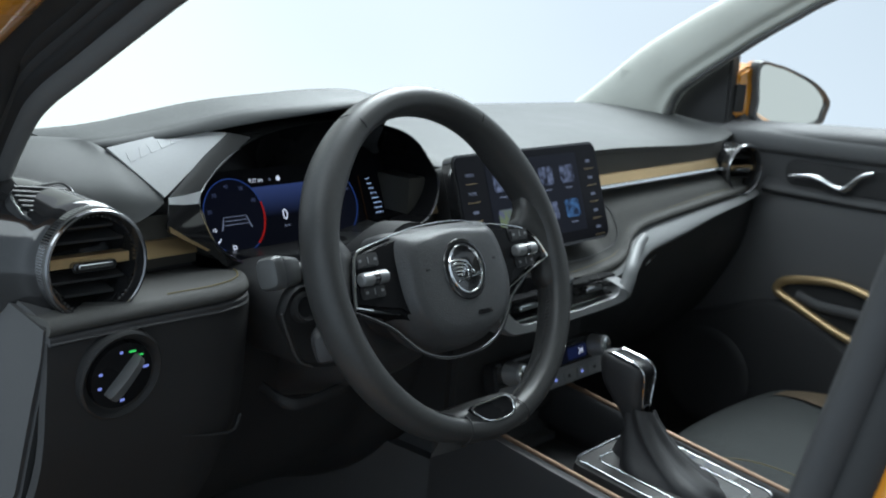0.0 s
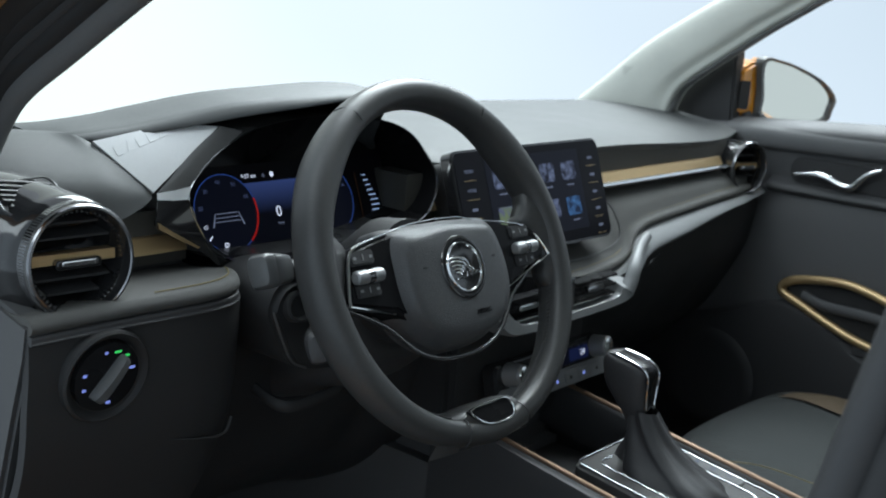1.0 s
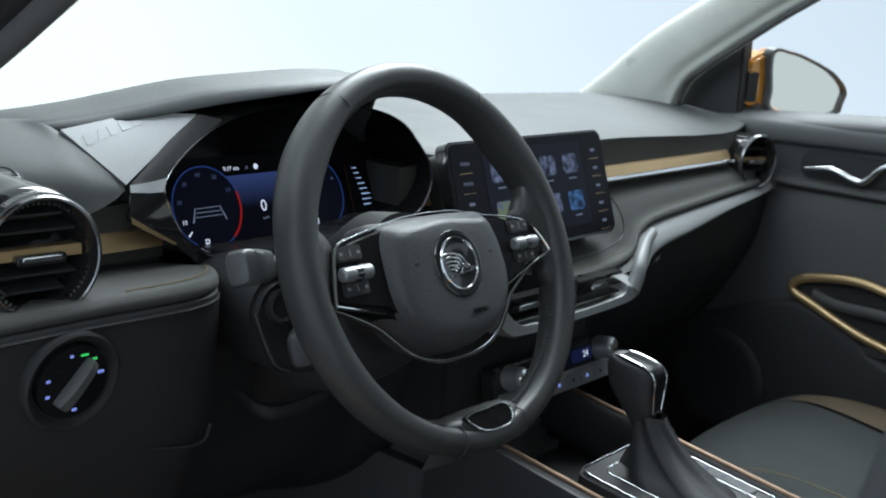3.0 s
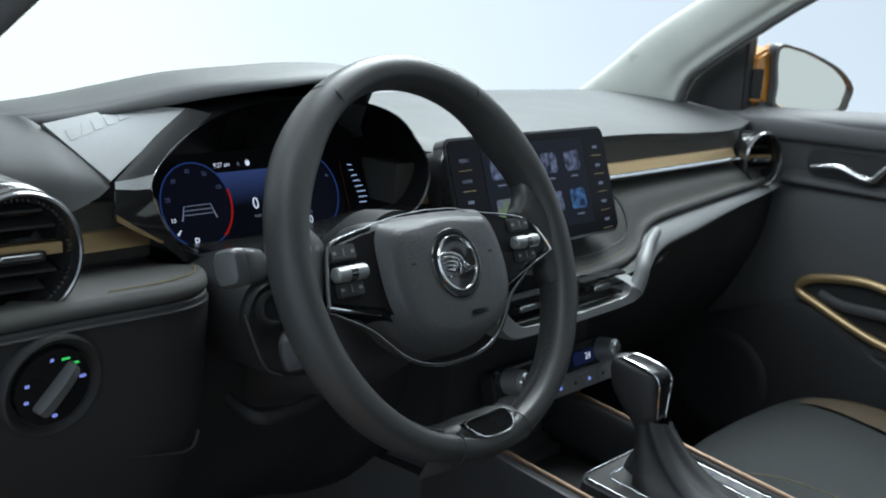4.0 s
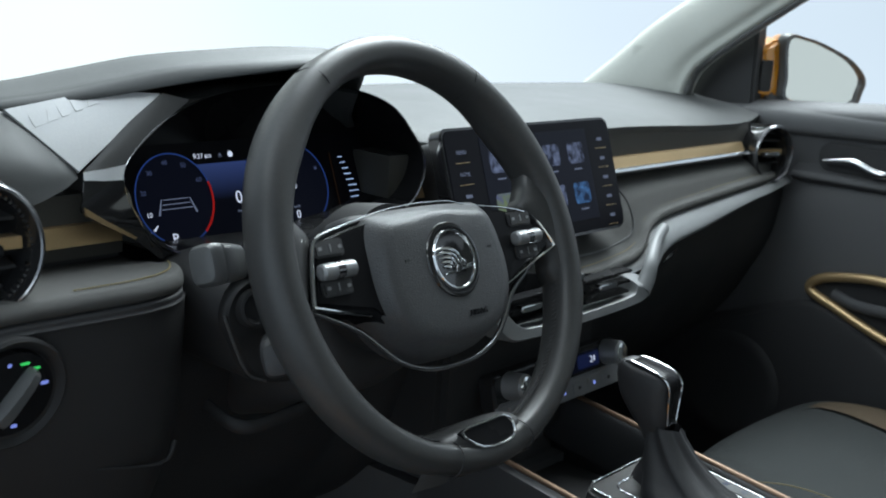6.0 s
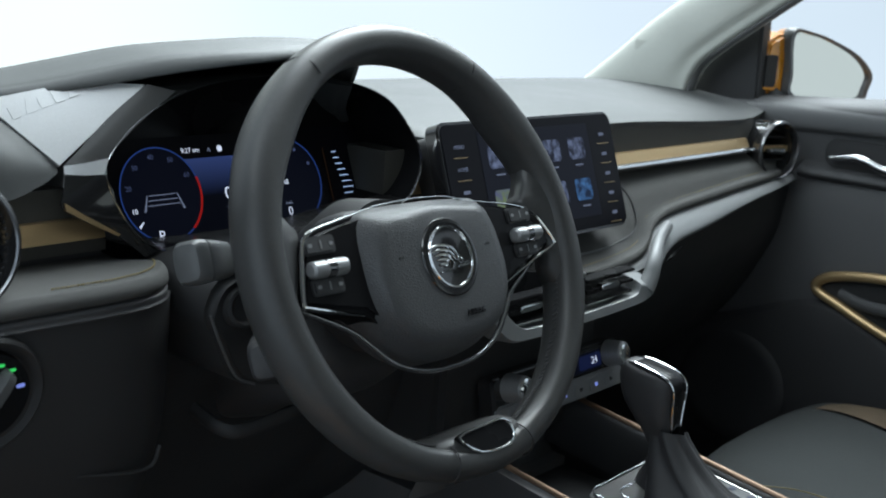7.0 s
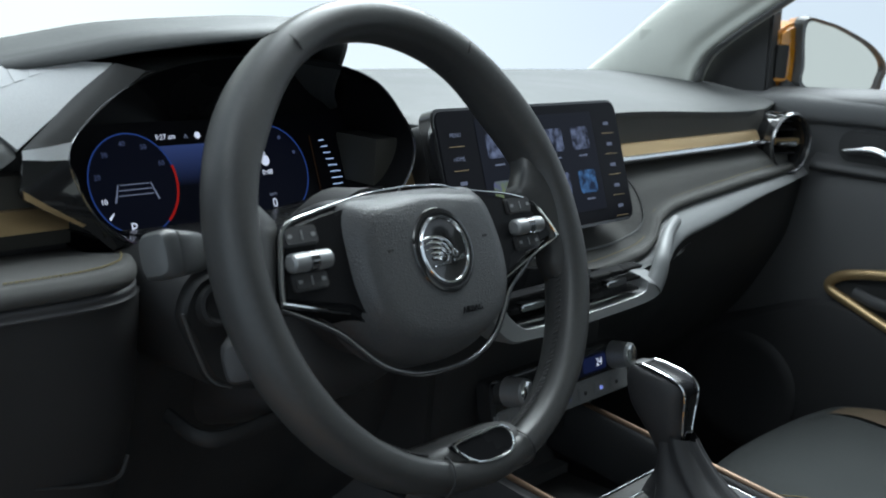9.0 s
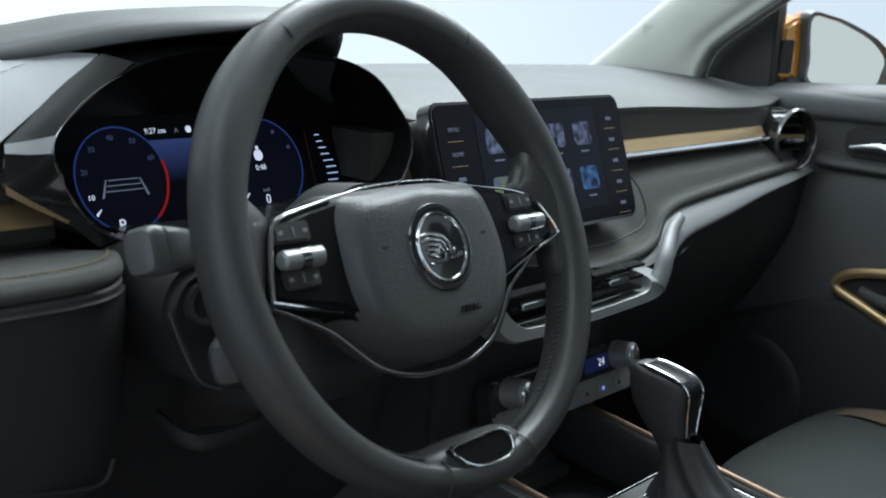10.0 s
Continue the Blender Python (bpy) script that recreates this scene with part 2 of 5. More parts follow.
def words(text, size, m, depth=0.0004, align="CENTER"):
    """Built-in lettering turned into a mesh lying in the plane of m."""
    cu = bpy.data.curves.new("words", "FONT")
    cu.body, cu.size, cu.extrude, cu.align_x, cu.align_y = text, size, depth, align, "CENTER"
    cu.resolution_u = 2
    ob = bpy.data.objects.new("words", cu)
    scene.collection.objects.link(ob)
    me = ob.to_mesh()
    bm = bmesh.new()
    bm.from_mesh(me)
    ob.to_mesh_clear()
    bpy.data.objects.remove(ob)
    bpy.data.curves.remove(cu)
    bm.transform(m)
    return bm


def plane_axes(origin, tilt, yaw=0.0, roll=0.0):
    """x to the right, y up, z towards the driver; tilt: degrees by which the top leans forward."""
    return Matrix.Translation(origin) @ Euler((radians(90 - tilt), 0, radians(yaw))).to_matrix().to_4x4() @ pose(0, 0, 0, 0, 0, roll)


def at(x, y, z=0.0):
    return Matrix.Translation((x, y, z))


def lerp(table, x):
    """Values from a table of (x, value...) rows, by a smooth curve that does not overshoot."""
    if x <= table[0][0]:
        return table[0][1:]
    if x >= table[-1][0]:
        return table[-1][1:]
    i = max(k for k in range(len(table) - 1) if table[k][0] <= x)
    h = table[i + 1][0] - table[i][0]
    t = (x - table[i][0]) / h
    out = []
    for c in range(1, len(table[0])):
        def slope(k):
            return (table[k + 1][c] - table[k][c]) / (table[k + 1][0] - table[k][0])

        def tangent(k):
            if k == 0 or k == len(table) - 1:
                return slope(max(0, k - 1)) if k else slope(0)
            a, b = slope(k - 1), slope(k)
            return 2 * a * b / (a + b) if a * b > 0 else 0.0

        p, q = table[i][c], table[i + 1][c]
        out.append((2 * t ** 3 - 3 * t * t + 1) * p + (t ** 3 - 2 * t * t + t) * h * tangent(i) + (3 * t * t - 2 * t ** 3) * q + (t ** 3 - t * t) * h * tangent(i + 1))
    return tuple(out)


# ---- studio ----
def studio():
    bm = bmesh.new()
    bmesh.ops.create_grid(bm, x_segments=2, y_segments=2, size=60)
    tagged(part("ground", bm, FLOORM), "grey smooth studio floor", "floor", kind="structure")
    m = bpy.data.materials.new("glowing_white_backdrop")
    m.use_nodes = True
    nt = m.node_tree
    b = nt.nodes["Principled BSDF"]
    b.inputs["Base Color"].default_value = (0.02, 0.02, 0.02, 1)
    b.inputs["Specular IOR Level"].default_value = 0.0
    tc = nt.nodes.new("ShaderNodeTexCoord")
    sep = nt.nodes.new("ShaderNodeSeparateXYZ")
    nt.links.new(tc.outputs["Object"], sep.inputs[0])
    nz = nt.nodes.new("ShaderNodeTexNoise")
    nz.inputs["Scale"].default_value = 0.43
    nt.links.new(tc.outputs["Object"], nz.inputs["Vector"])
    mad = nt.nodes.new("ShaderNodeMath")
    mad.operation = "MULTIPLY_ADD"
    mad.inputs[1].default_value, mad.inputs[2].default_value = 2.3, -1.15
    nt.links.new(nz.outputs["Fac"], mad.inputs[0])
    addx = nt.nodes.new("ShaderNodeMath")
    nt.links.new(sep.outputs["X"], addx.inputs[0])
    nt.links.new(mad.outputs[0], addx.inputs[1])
    # the wall emits its own light: whitest mid-way, bluer and dimmer to the sides
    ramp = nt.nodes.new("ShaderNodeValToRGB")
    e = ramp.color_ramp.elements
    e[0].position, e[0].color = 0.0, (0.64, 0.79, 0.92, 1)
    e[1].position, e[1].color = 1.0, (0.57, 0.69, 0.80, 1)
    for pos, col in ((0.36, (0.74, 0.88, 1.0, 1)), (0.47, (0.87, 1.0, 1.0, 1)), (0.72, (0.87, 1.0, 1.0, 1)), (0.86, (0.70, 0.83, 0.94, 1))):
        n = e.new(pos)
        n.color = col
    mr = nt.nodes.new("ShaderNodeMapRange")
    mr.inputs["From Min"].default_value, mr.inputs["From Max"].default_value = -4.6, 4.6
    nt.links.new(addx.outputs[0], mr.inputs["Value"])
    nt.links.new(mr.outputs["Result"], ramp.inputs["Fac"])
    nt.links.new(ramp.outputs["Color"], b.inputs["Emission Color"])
    # the glow is turned down by direction on the unseen side behind the car
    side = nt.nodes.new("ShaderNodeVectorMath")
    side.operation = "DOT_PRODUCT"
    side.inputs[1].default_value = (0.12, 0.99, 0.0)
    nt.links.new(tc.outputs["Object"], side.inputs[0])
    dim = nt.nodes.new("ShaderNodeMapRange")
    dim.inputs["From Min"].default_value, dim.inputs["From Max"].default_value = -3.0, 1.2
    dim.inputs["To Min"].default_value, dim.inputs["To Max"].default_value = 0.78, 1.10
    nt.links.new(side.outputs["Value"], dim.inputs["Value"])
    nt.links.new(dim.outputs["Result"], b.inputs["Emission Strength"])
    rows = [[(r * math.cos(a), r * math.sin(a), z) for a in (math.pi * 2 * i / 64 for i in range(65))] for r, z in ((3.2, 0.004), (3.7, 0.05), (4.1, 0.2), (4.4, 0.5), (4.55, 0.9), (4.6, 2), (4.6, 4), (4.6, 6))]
    tagged(part("backdrop", loft(rows), m), "self-glowing pale blue-white studio wall, dimmed behind the car", "backdrop", kind="structure")


studio()

# ---- body shell of the car ----
car = thing("car_body", (0, 0, 0), "orange hatchback body shell with its driver's door open", "car body", kind="structure")


def pillar_right():
    p = thing("pillar_trim", (0.66, 0.45, 0.93), "pale grey moulded windscreen pillar trim", "pillar trim", kind="structure")
    upper = ((0.62, 0.90), (0.560, 0.953), (0.491, 1.011), (0.426, 1.069), (0.353, 1.121), (0.272, 1.171), (0.15, 1.237), (-0.2, 1.36))
    lower = ((0.385, 0.92), (0.364, 0.959), (0.356, 0.985), (0.332, 1.019), (0.248, 1.083), (0.155, 1.148), (0.03, 1.218), (-0.3, 1.33))
    rows, edge = [], []
    for (yu, zu), (yl, zl) in zip(upper, lower):
        rows.append(spline([(0.70, yu + 0.004, zu - 0.012), (0.66, yu, zu), (0.646, yu * 0.7 + yl * 0.3, zu * 0.7 + zl * 0.3), (0.650, yu * 0.3 + yl * 0.7, zu * 0.3 + zl * 0.7), (0.662, yl + 0.012, zl + 0.008), (0.668, yl + 0.002, zl), (0.70, yl, zl - 0.004)], 4))
        edge.append([(0.676 + 0.010 * math.cos(a), yl - 0.004 - 0.007 * math.sin(a), zl - 0.002 + 0.010 * math.sin(a)) for a in (2 * math.pi * j / 10 for j in range(10))])
    part("trim_skin", sheet(spline_rows(rows, 5), 0.006), TRIM, p)
    # darker grey tube: shade on the trim's lower edge, put in as colour
    part("shaded_trim_edge", loft(spline_rows(edge, 4), ring=True, cap=True), TRIMDARK, p, "lower edge of the pillar trim, a darker grey for its shade")
    # airbag lettering, too faint to read
    part("embossed_mark", box((0.6470, 0.40, 1.018), (0.6480, 0.45, 1.034), 0.0004), TRIM, p, "faint embossed lettering")


def spline_rows(rows, n):
    cols = [spline(c, n) for c in zip(*rows)]
    return [list(r) for r in zip(*cols)]


pillar_right()


def pillar_left():
    """The near windscreen pillar beside the open door, seen from outside."""
    p = thing("pillar_trim", (-0.70, 0.2, 0.95), "grey windscreen pillar with rubber door seal and orange outer panel", "pillar", kind="structure")
    line = [(0.30, 0.86), (0.245, 0.955), (0.201, 1.017), (0.167, 1.047), (0.111, 1.079), (0.06, 1.108), (-0.012, 1.148), (-0.12, 1.203), (-0.30, 1.28), (-0.6, 1.33)]

    def bar(name, dx, up, r, flat, material, label=""):
        run = line if up < 0.1 else [(0.60, 0.80), (0.35, 0.945), (0.111, 1.079), (-0.12, 1.203), (-0.6, 1.43)]
        path = spline([(-0.70 + dx, y - 0.55 * up, z + 0.83 * up) for y, z in run], 5)
        part(name, tube(path, r, 14, flat=flat, up=(1, 0, 0)), material, p, label)

    bar("inner_trim", 0.0, 0.016, 0.0125, 1.0, TRIMDARK)
    bar("door_seal", -0.012, 0.033, 0.009, 1.2, RUBBER, "black rubber door seal")
    bar("flange", -0.02, 0.048, 0.009, 1.0, DARK)
    bar("third_seal", -0.04, 0.090, 0.020, 1.0, RUBBER)
    bar("second_seal", -0.03, 0.062, 0.011, 1.0, RUBBER, "black rubber door seal")
    # lighter graphite bar standing in for a grey band of sheen
    bar("sheen_flange", -0.045, 0.134, 0.032, 1.0, GRAPHITE)
    bar("roof_gutter", -0.050, 0.196, 0.046, 1.0, RUBBER)
    skin = [(-0.785, 0.065 - 0.855 * t + 0.0187, 1.120 + 0.519 * t + 0.0308) for t in (-0.55, -0.3, 0.0, 0.3, 0.5)]
    part("outer_panel", tube(spline(skin, 5), 0.036, 16, up=(1, 0, 0)), ORANGE, p, "glossy orange painted pillar")


pillar_left()


def b_pillar():
    p = thing("door_pillar", (-0.70, -0.5, 0.4), "centre door pillar with grey seal and orange paint", "pillar", kind="structure")
    a, b = Vector((-0.690, -0.491, 0.965)), Vector((-0.690, -0.512, 1.065))
    side = Vector((0.62, -0.77, -0.08))
    d = b - a
    path = [a - d * 6.0, a - d * 3, a, b, b + d * 2.0]
    part("seal", tube([q + side * 0.012 for q in path], 0.012, 14, up=(1, 0, 0)), DARK, p, "grey rubber-edged pillar trim")
    part("flange", tube([q + side * 0.036 - Vector((0.01, 0, 0)) for q in path], 0.016, 12, up=(1, 0, 0)), RUBBER, p)
    part("outer_panel", tube([q + side * 0.080 - Vector((0.03, 0, 0)) for q in path], 0.034, 14, up=(1, 0, 0)), ORANGE, p, "glossy orange painted pillar")


b_pillar()


def shell():
    part("roof", sheet(spline_rows([[(x, y, z - 0.08 * (x / 0.62) ** 2) for x in (-0.62, -0.4, 0, 0.4, 0.62)] for y, z in ((-0.10, 1.40), (-0.5, 1.44), (-1.2, 1.43), (-2.2, 1.34))], 4), -0.03), TRIM, car)
    part("floor_pan", box((-0.72, -2.2, 0.22), (0.72, 0.75, 0.26)), CARPET, car, "black carpeted floor")
    # tunnel added to block the lit floor beyond and keep the footwell black
    part("tunnel", box((-0.12, 0.15, 0.24), (0.12, 0.72, 0.60), 0.03, 3), CARPET, car)
    # unseen box added to stop light leaking in behind the dash
    part("scuttle_light_stop", box((-0.70, 0.57, 0.885), (0.70, 0.75, 0.915), 0.005), DARKER, car)
    part("firewall", box((-0.72, 0.72, 0.22), (0.72, 0.75, 0.90)), DARKER, car)
    part("bonnet", sheet(spline_rows([[(x, y, z - 0.05 * (x / 0.75) ** 2) for x in (-0.75, -0.4, 0, 0.4, 0.75)] for y, z in ((0.76, 0.86), (1.1, 0.80), (1.5, 0.70), (1.65, 0.56))], 4), 0.02), ORANGE, car)
    for x0, x1 in ((-0.722, -0.70), (0.70, 0.722)):
        part("kick_panel", box((x0, 0.30, 0.22), (x1, 0.75, 0.87 if x0 > 0 else 0.86)), DARK, car)
    part("tailgate", box((-0.70, -2.25, 0.3), (0.70, -2.2, 0.98)), DARKER, car)
    part("rear_side", box((-0.78, -2.2, 0.3), (-0.72, -0.75, 0.98)), DARKER, car)
    part("rear_side", box((0.72, -2.2, 0.3), (0.78, -0.95, 0.98)), DARKER, car)
    part("door_sill", box((-0.80, -0.75, 0.25), (-0.70, 0.4, 0.40), 0.02), ORANGE, car)


shell()


# ---- dashboard ----
dash = thing("dashboard", (0, 0.3, 0.5), "two-tone grey and black moulded dashboard with bronze trim", "dashboard", kind="structure")


def dash_top():
    xs = [-0.72 + 1.42 * i / 48 for i in range(49)]
    rows = []
    for x in xs:
        ye, ze = lerp(((-0.72, 0.30, 0.955), (-0.150, 0.30, 0.955), (-0.128, 0.205, 0.952), (0.21, 0.205, 0.953), (0.545, 0.205, 0.943), (0.60, 0.212, 0.943), (0.70, 0.24, 0.946)), x)
        yw = 0.595 - 0.05 * max(0, abs(x) - 0.3) / 0.3
        rows.append(spline([(x, ye + 0.004, ze - 0.012), (x, ye, ze - 0.004), (x, ye + 0.006, ze), (x, ye + 0.06, ze + 0.010), (x, 0.42, 0.966), (x, yw, 0.962), (x, yw + 0.05, 0.93)], 4))
    part("upper_pad", sheet(rows, 0.01), TOP, dash, "soft grey grained upper dash pad")


dash_top()


def hood():
    """The brow over the instruments: a rising lip that fades out at both ends."""
    xs = [-0.61 + 0.43 * i / 54 for i in range(55)]
    rows = []
    for x in xs:
        yl, zl, zc = lerp(((-0.61, 0.275, 0.994, 0.999), (-0.585, 0.247, 0.9985, 1.004), (-0.54, 0.230, 1.005, 1.012), (-0.50, 0.215, 1.012, 1.0215), (-0.44, 0.192, 1.024, 1.035), (-0.376, 0.178, 1.032, 1.041), (-0.31, 0.175, 1.037, 1.044), (-0.27, 0.178, 1.037, 1.043), (-0.245, 0.196, 1.027, 1.032), (-0.225, 0.222, 1.006, 1.010), (-0.205, 0.25, 0.980, 0.982), (-0.18, 0.27, 0.964, 0.965)), x)
        yc = yl + 0.075
        rows.append(spline([(x, yl + 0.085, zl - 0.016), (x, yl + 0.03, zl - 0.005), (x, yl + 0.004, zl - 0.003), (x, yl, zl), (x, yl + 0.004, zl + 0.55 * (zc - zl)), (x, yl + 0.010, zc - 0.0015), (x, yl + 0.020, zc), (x, yc, zc + 0.001), (x, yc + 0.08, zc - 0.022), (x, 0.50, 0.968), (x, 0.56, 0.95)], 3))
    part("instrument_hood", sheet(rows, 0.004), TOP, dash, "soft grey hood over the instruments")


hood()


def shoulder():
    low = spline([(-0.722, 0.225, 0.93), (-0.66, 0.20, 0.937), (-0.60, 0.19, 0.934), (-0.565, 0.194, 0.942), (-0.546, 0.20, 0.950)], 6)
    mid = spline([(-0.722, 0.24, 0.965), (-0.66, 0.215, 0.972), (-0.60, 0.205, 0.970), (-0.568, 0.203, 0.962), (-0.5455, 0.203, 0.9535)], 6)
    high = spline([(-0.722, 0.29, 0.990), (-0.66, 0.272, 0.998), (-0.61, 0.255, 1.000), (-0.587, 0.239, 0.997), (-0.545, 0.204, 0.957)], 6)
    back = spline([(-0.722, 0.37, 0.990), (-0.66, 0.35, 0.997), (-0.61, 0.325, 0.998), (-0.590, 0.262, 0.998), (-0.545, 0.210, 0.957)], 6)
    rear = spline([(-0.722, 0.56, 0.960), (-0.66, 0.56, 0.962), (-0.61, 0.56, 0.962), (-0.60, 0.40, 0.990), (-0.545, 0.216, 0.957)], 6)
    part("dash_shoulder", sheet(spline_rows([low, mid, high, back, rear], 5), 0.006), TOP, dash, "soft grey grained dash corner")


shoulder()


def side_panel():
    """The small silver-grey triangle beside the instruments, with raised lettering too faint to keep."""
    a, b, c, d = Vector((-0.585, 0.236, 0.999)), Vector((-0.545, 0.200, 0.955)), Vector((-0.4665, 0.208, 1.011)), Vector((-0.512, 0.228, 1.012))
    x = (d - a).normalized()
    nrm = x.cross(c - b).normalized()
    if nrm.y > 0:
        nrm = -nrm
    rows = [[a.lerp(b, k), a.lerp(b, k).lerp(d.lerp(c, k), 0.5), d.lerp(c, k)] for k in (0, 0.25, 0.5, 0.75, 1)]
    pan = part("accent_panel", sheet(rows, 0.004), PANEL, dash, "satin silver-grey triangular accent panel")
    # folded wing between the panel and the instruments
    left = [(-0.466, 0.2065, 1.0115), (-0.500, 0.2035, 0.989), (-0.528, 0.199, 0.967), (-0.5435, 0.1965, 0.9555)]
    right = [(-0.443, 0.2005, 1.006), (-0.470, 0.1965, 0.990), (-0.493, 0.1930, 0.9745), (-0.5105, 0.1905, 0.960)]
    part("wing", sheet([[p, tuple(0.5 * (p[k] + q[k]) - (0.0025 if k == 1 else 0) for k in range(3)), q] for p, q in zip(spline(left, 4), spline(right, 4))], 0.003), GRAPHITE, dash, "satin graphite wing beside the instruments", sharp=60)
    # fold given the silver panel material to paint the highlight at the bend
    part("wing_highlight", sheet([[(-0.5435, 0.1965, 0.9550), (-0.527, 0.190, 0.9575), (-0.5105, 0.1900, 0.9595)], [(-0.5440, 0.1950, 0.9490), (-0.530, 0.188, 0.9485), (-0.5150, 0.1885, 0.9480)]], 0.003), PANEL, dash, "silver fold in place of the wing's highlight")
    low_l = [(-0.5440, 0.1945, 0.9486), (-0.547, 0.191, 0.936), (-0.549, 0.189, 0.926), (-0.536, 0.187, 0.916), (-0.507, 0.185, 0.902), (-0.483, 0.181, 0.882)]
    low_r = [(-0.5150, 0.1882, 0.9476), (-0.5095, 0.186, 0.937), (-0.5065, 0.184, 0.924), (-0.4995, 0.182, 0.912), (-0.490, 0.180, 0.902), (-0.470, 0.178, 0.888)]
    part("wing_foot", sheet([[p, tuple(0.5 * (p[k] + q[k]) for k in range(3)), q] for p, q in zip(spline(low_l, 4), spline(low_r, 4))], 0.003), PIANO, dash, "polished black foot of the wing")
    part("bronze_wedge", sheet([[(-0.5490, 0.1878, 0.9300), (-0.5480, 0.1873, 0.9240)], [(-0.5330, 0.1850, 0.9195), (-0.5330, 0.1850, 0.9150)], [(-0.5060, 0.1815, 0.9035), (-0.5080, 0.1820, 0.9020)]], 0.002), GOLD, dash, "bronze wedge where the strip meets the wing")
    for i in range(5):
        u = 0.14 + 0.15 * i
        c0 = a.lerp(b, 0.25).lerp(d.lerp(c, 0.25), u)
        xd = (d.lerp(c, 0.16) - a.lerp(b, 0.16)).normalized()
        n2 = xd.cross((b - a).lerp(c - d, u)).normalized()
        n2 = -n2 if n2.y > 0 else n2
        m = Matrix((xd, n2.cross(xd), n2)).transposed().to_4x4()
        m.translation = c0 + n2 * 0.0010
        if i in (0, 2, 3):
            outline = rounded(0.0100, 0.0125, 0.002, 3)
        else:
            outline = [(-0.0060, -0.0062), (0.0060, -0.0062), (0.0014, 0.0062), (-0.0014, 0.0062)]
        part("raised_bar", slab(outline, 0.006, m @ at(0, 0, -0.0005), 0.0011), PANEL, pan, "raised bar of a model badge")


side_panel()


def bronze_strip():
    y, z0, z1 = 0.200, 0.896, 0.9125
    prof = [(y + 0.012, z1 + 0.001), (y + 0.004, z1), (y - 0.002, z0 + 0.006), (y - 0.003, z0 + 0.002), (y + 0.01, z0)]
    for x0, x1 in ((-0.60, -0.508), (-0.163, -0.10), (0.10, 0.575)):
        xs = [x0 + (x1 - x0) * i / 14 for i in range(15)]
        part("bronze_strip", sheet([[(x, a, b) for a, b in prof] for x in xs], 0.003), GOLD, dash, "brushed bronze trim strip")
    part("bright_edge", tube([(0.10 + 0.475 * i / 14, y - 0.006, z0 + 0.0015) for i in range(15)], 0.0050, 10, flat=0.8), CHROME, dash, "bright chrome lower edge")
    # dark recessed band over the strip
    for x0, x1 in ((-0.60, -0.50), (-0.19, 0.60)):
        part("recess_band", box((x0, 0.2085, 0.885), (x1, 0.26, 0.936 if x0 < -0.5 else 0.9415)), RECESS, dash)
        part("recess_band", box((x0, 0.214, 0.88), (x1, 0.225, 0.897)), DARK, dash)


bronze_strip()

# the padded ledge: rear edge line (x, y, z)
LEDGE = ((-0.72, 0.110, 0.884), (-0.64, 0.106, 0.886), (-0.56, 0.101, 0.887), (-0.535, 0.104, 0.887), (-0.512, 0.116, 0.886), (-0.495, 0.136, 0.884), (-0.482, 0.156, 0.880), (-0.470, 0.168, 0.874), (-0.43, 0.172, 0.862), (-0.30, 0.172, 0.85), (-0.20, 0.158, 0.832), (-0.15, 0.13, 0.818), (0.05, 0.118, 0.805),
         (0.15, 0.122, 0.810), (0.200, 0.132, 0.818), (0.235, 0.146, 0.838), (0.28, 0.152, 0.847), (0.40, 0.156, 0.855), (0.55, 0.16, 0.863), (0.70, 0.18, 0.866))
# stations across the dash, closer together at the corner of the driver's pad
LEDGE_X = [-0.72 + 0.012 * i for i in range(15)] + [-0.545 + 0.004 * i for i in range(25)] + [-0.44 + 1.14 * i / 92 for i in range(93)]


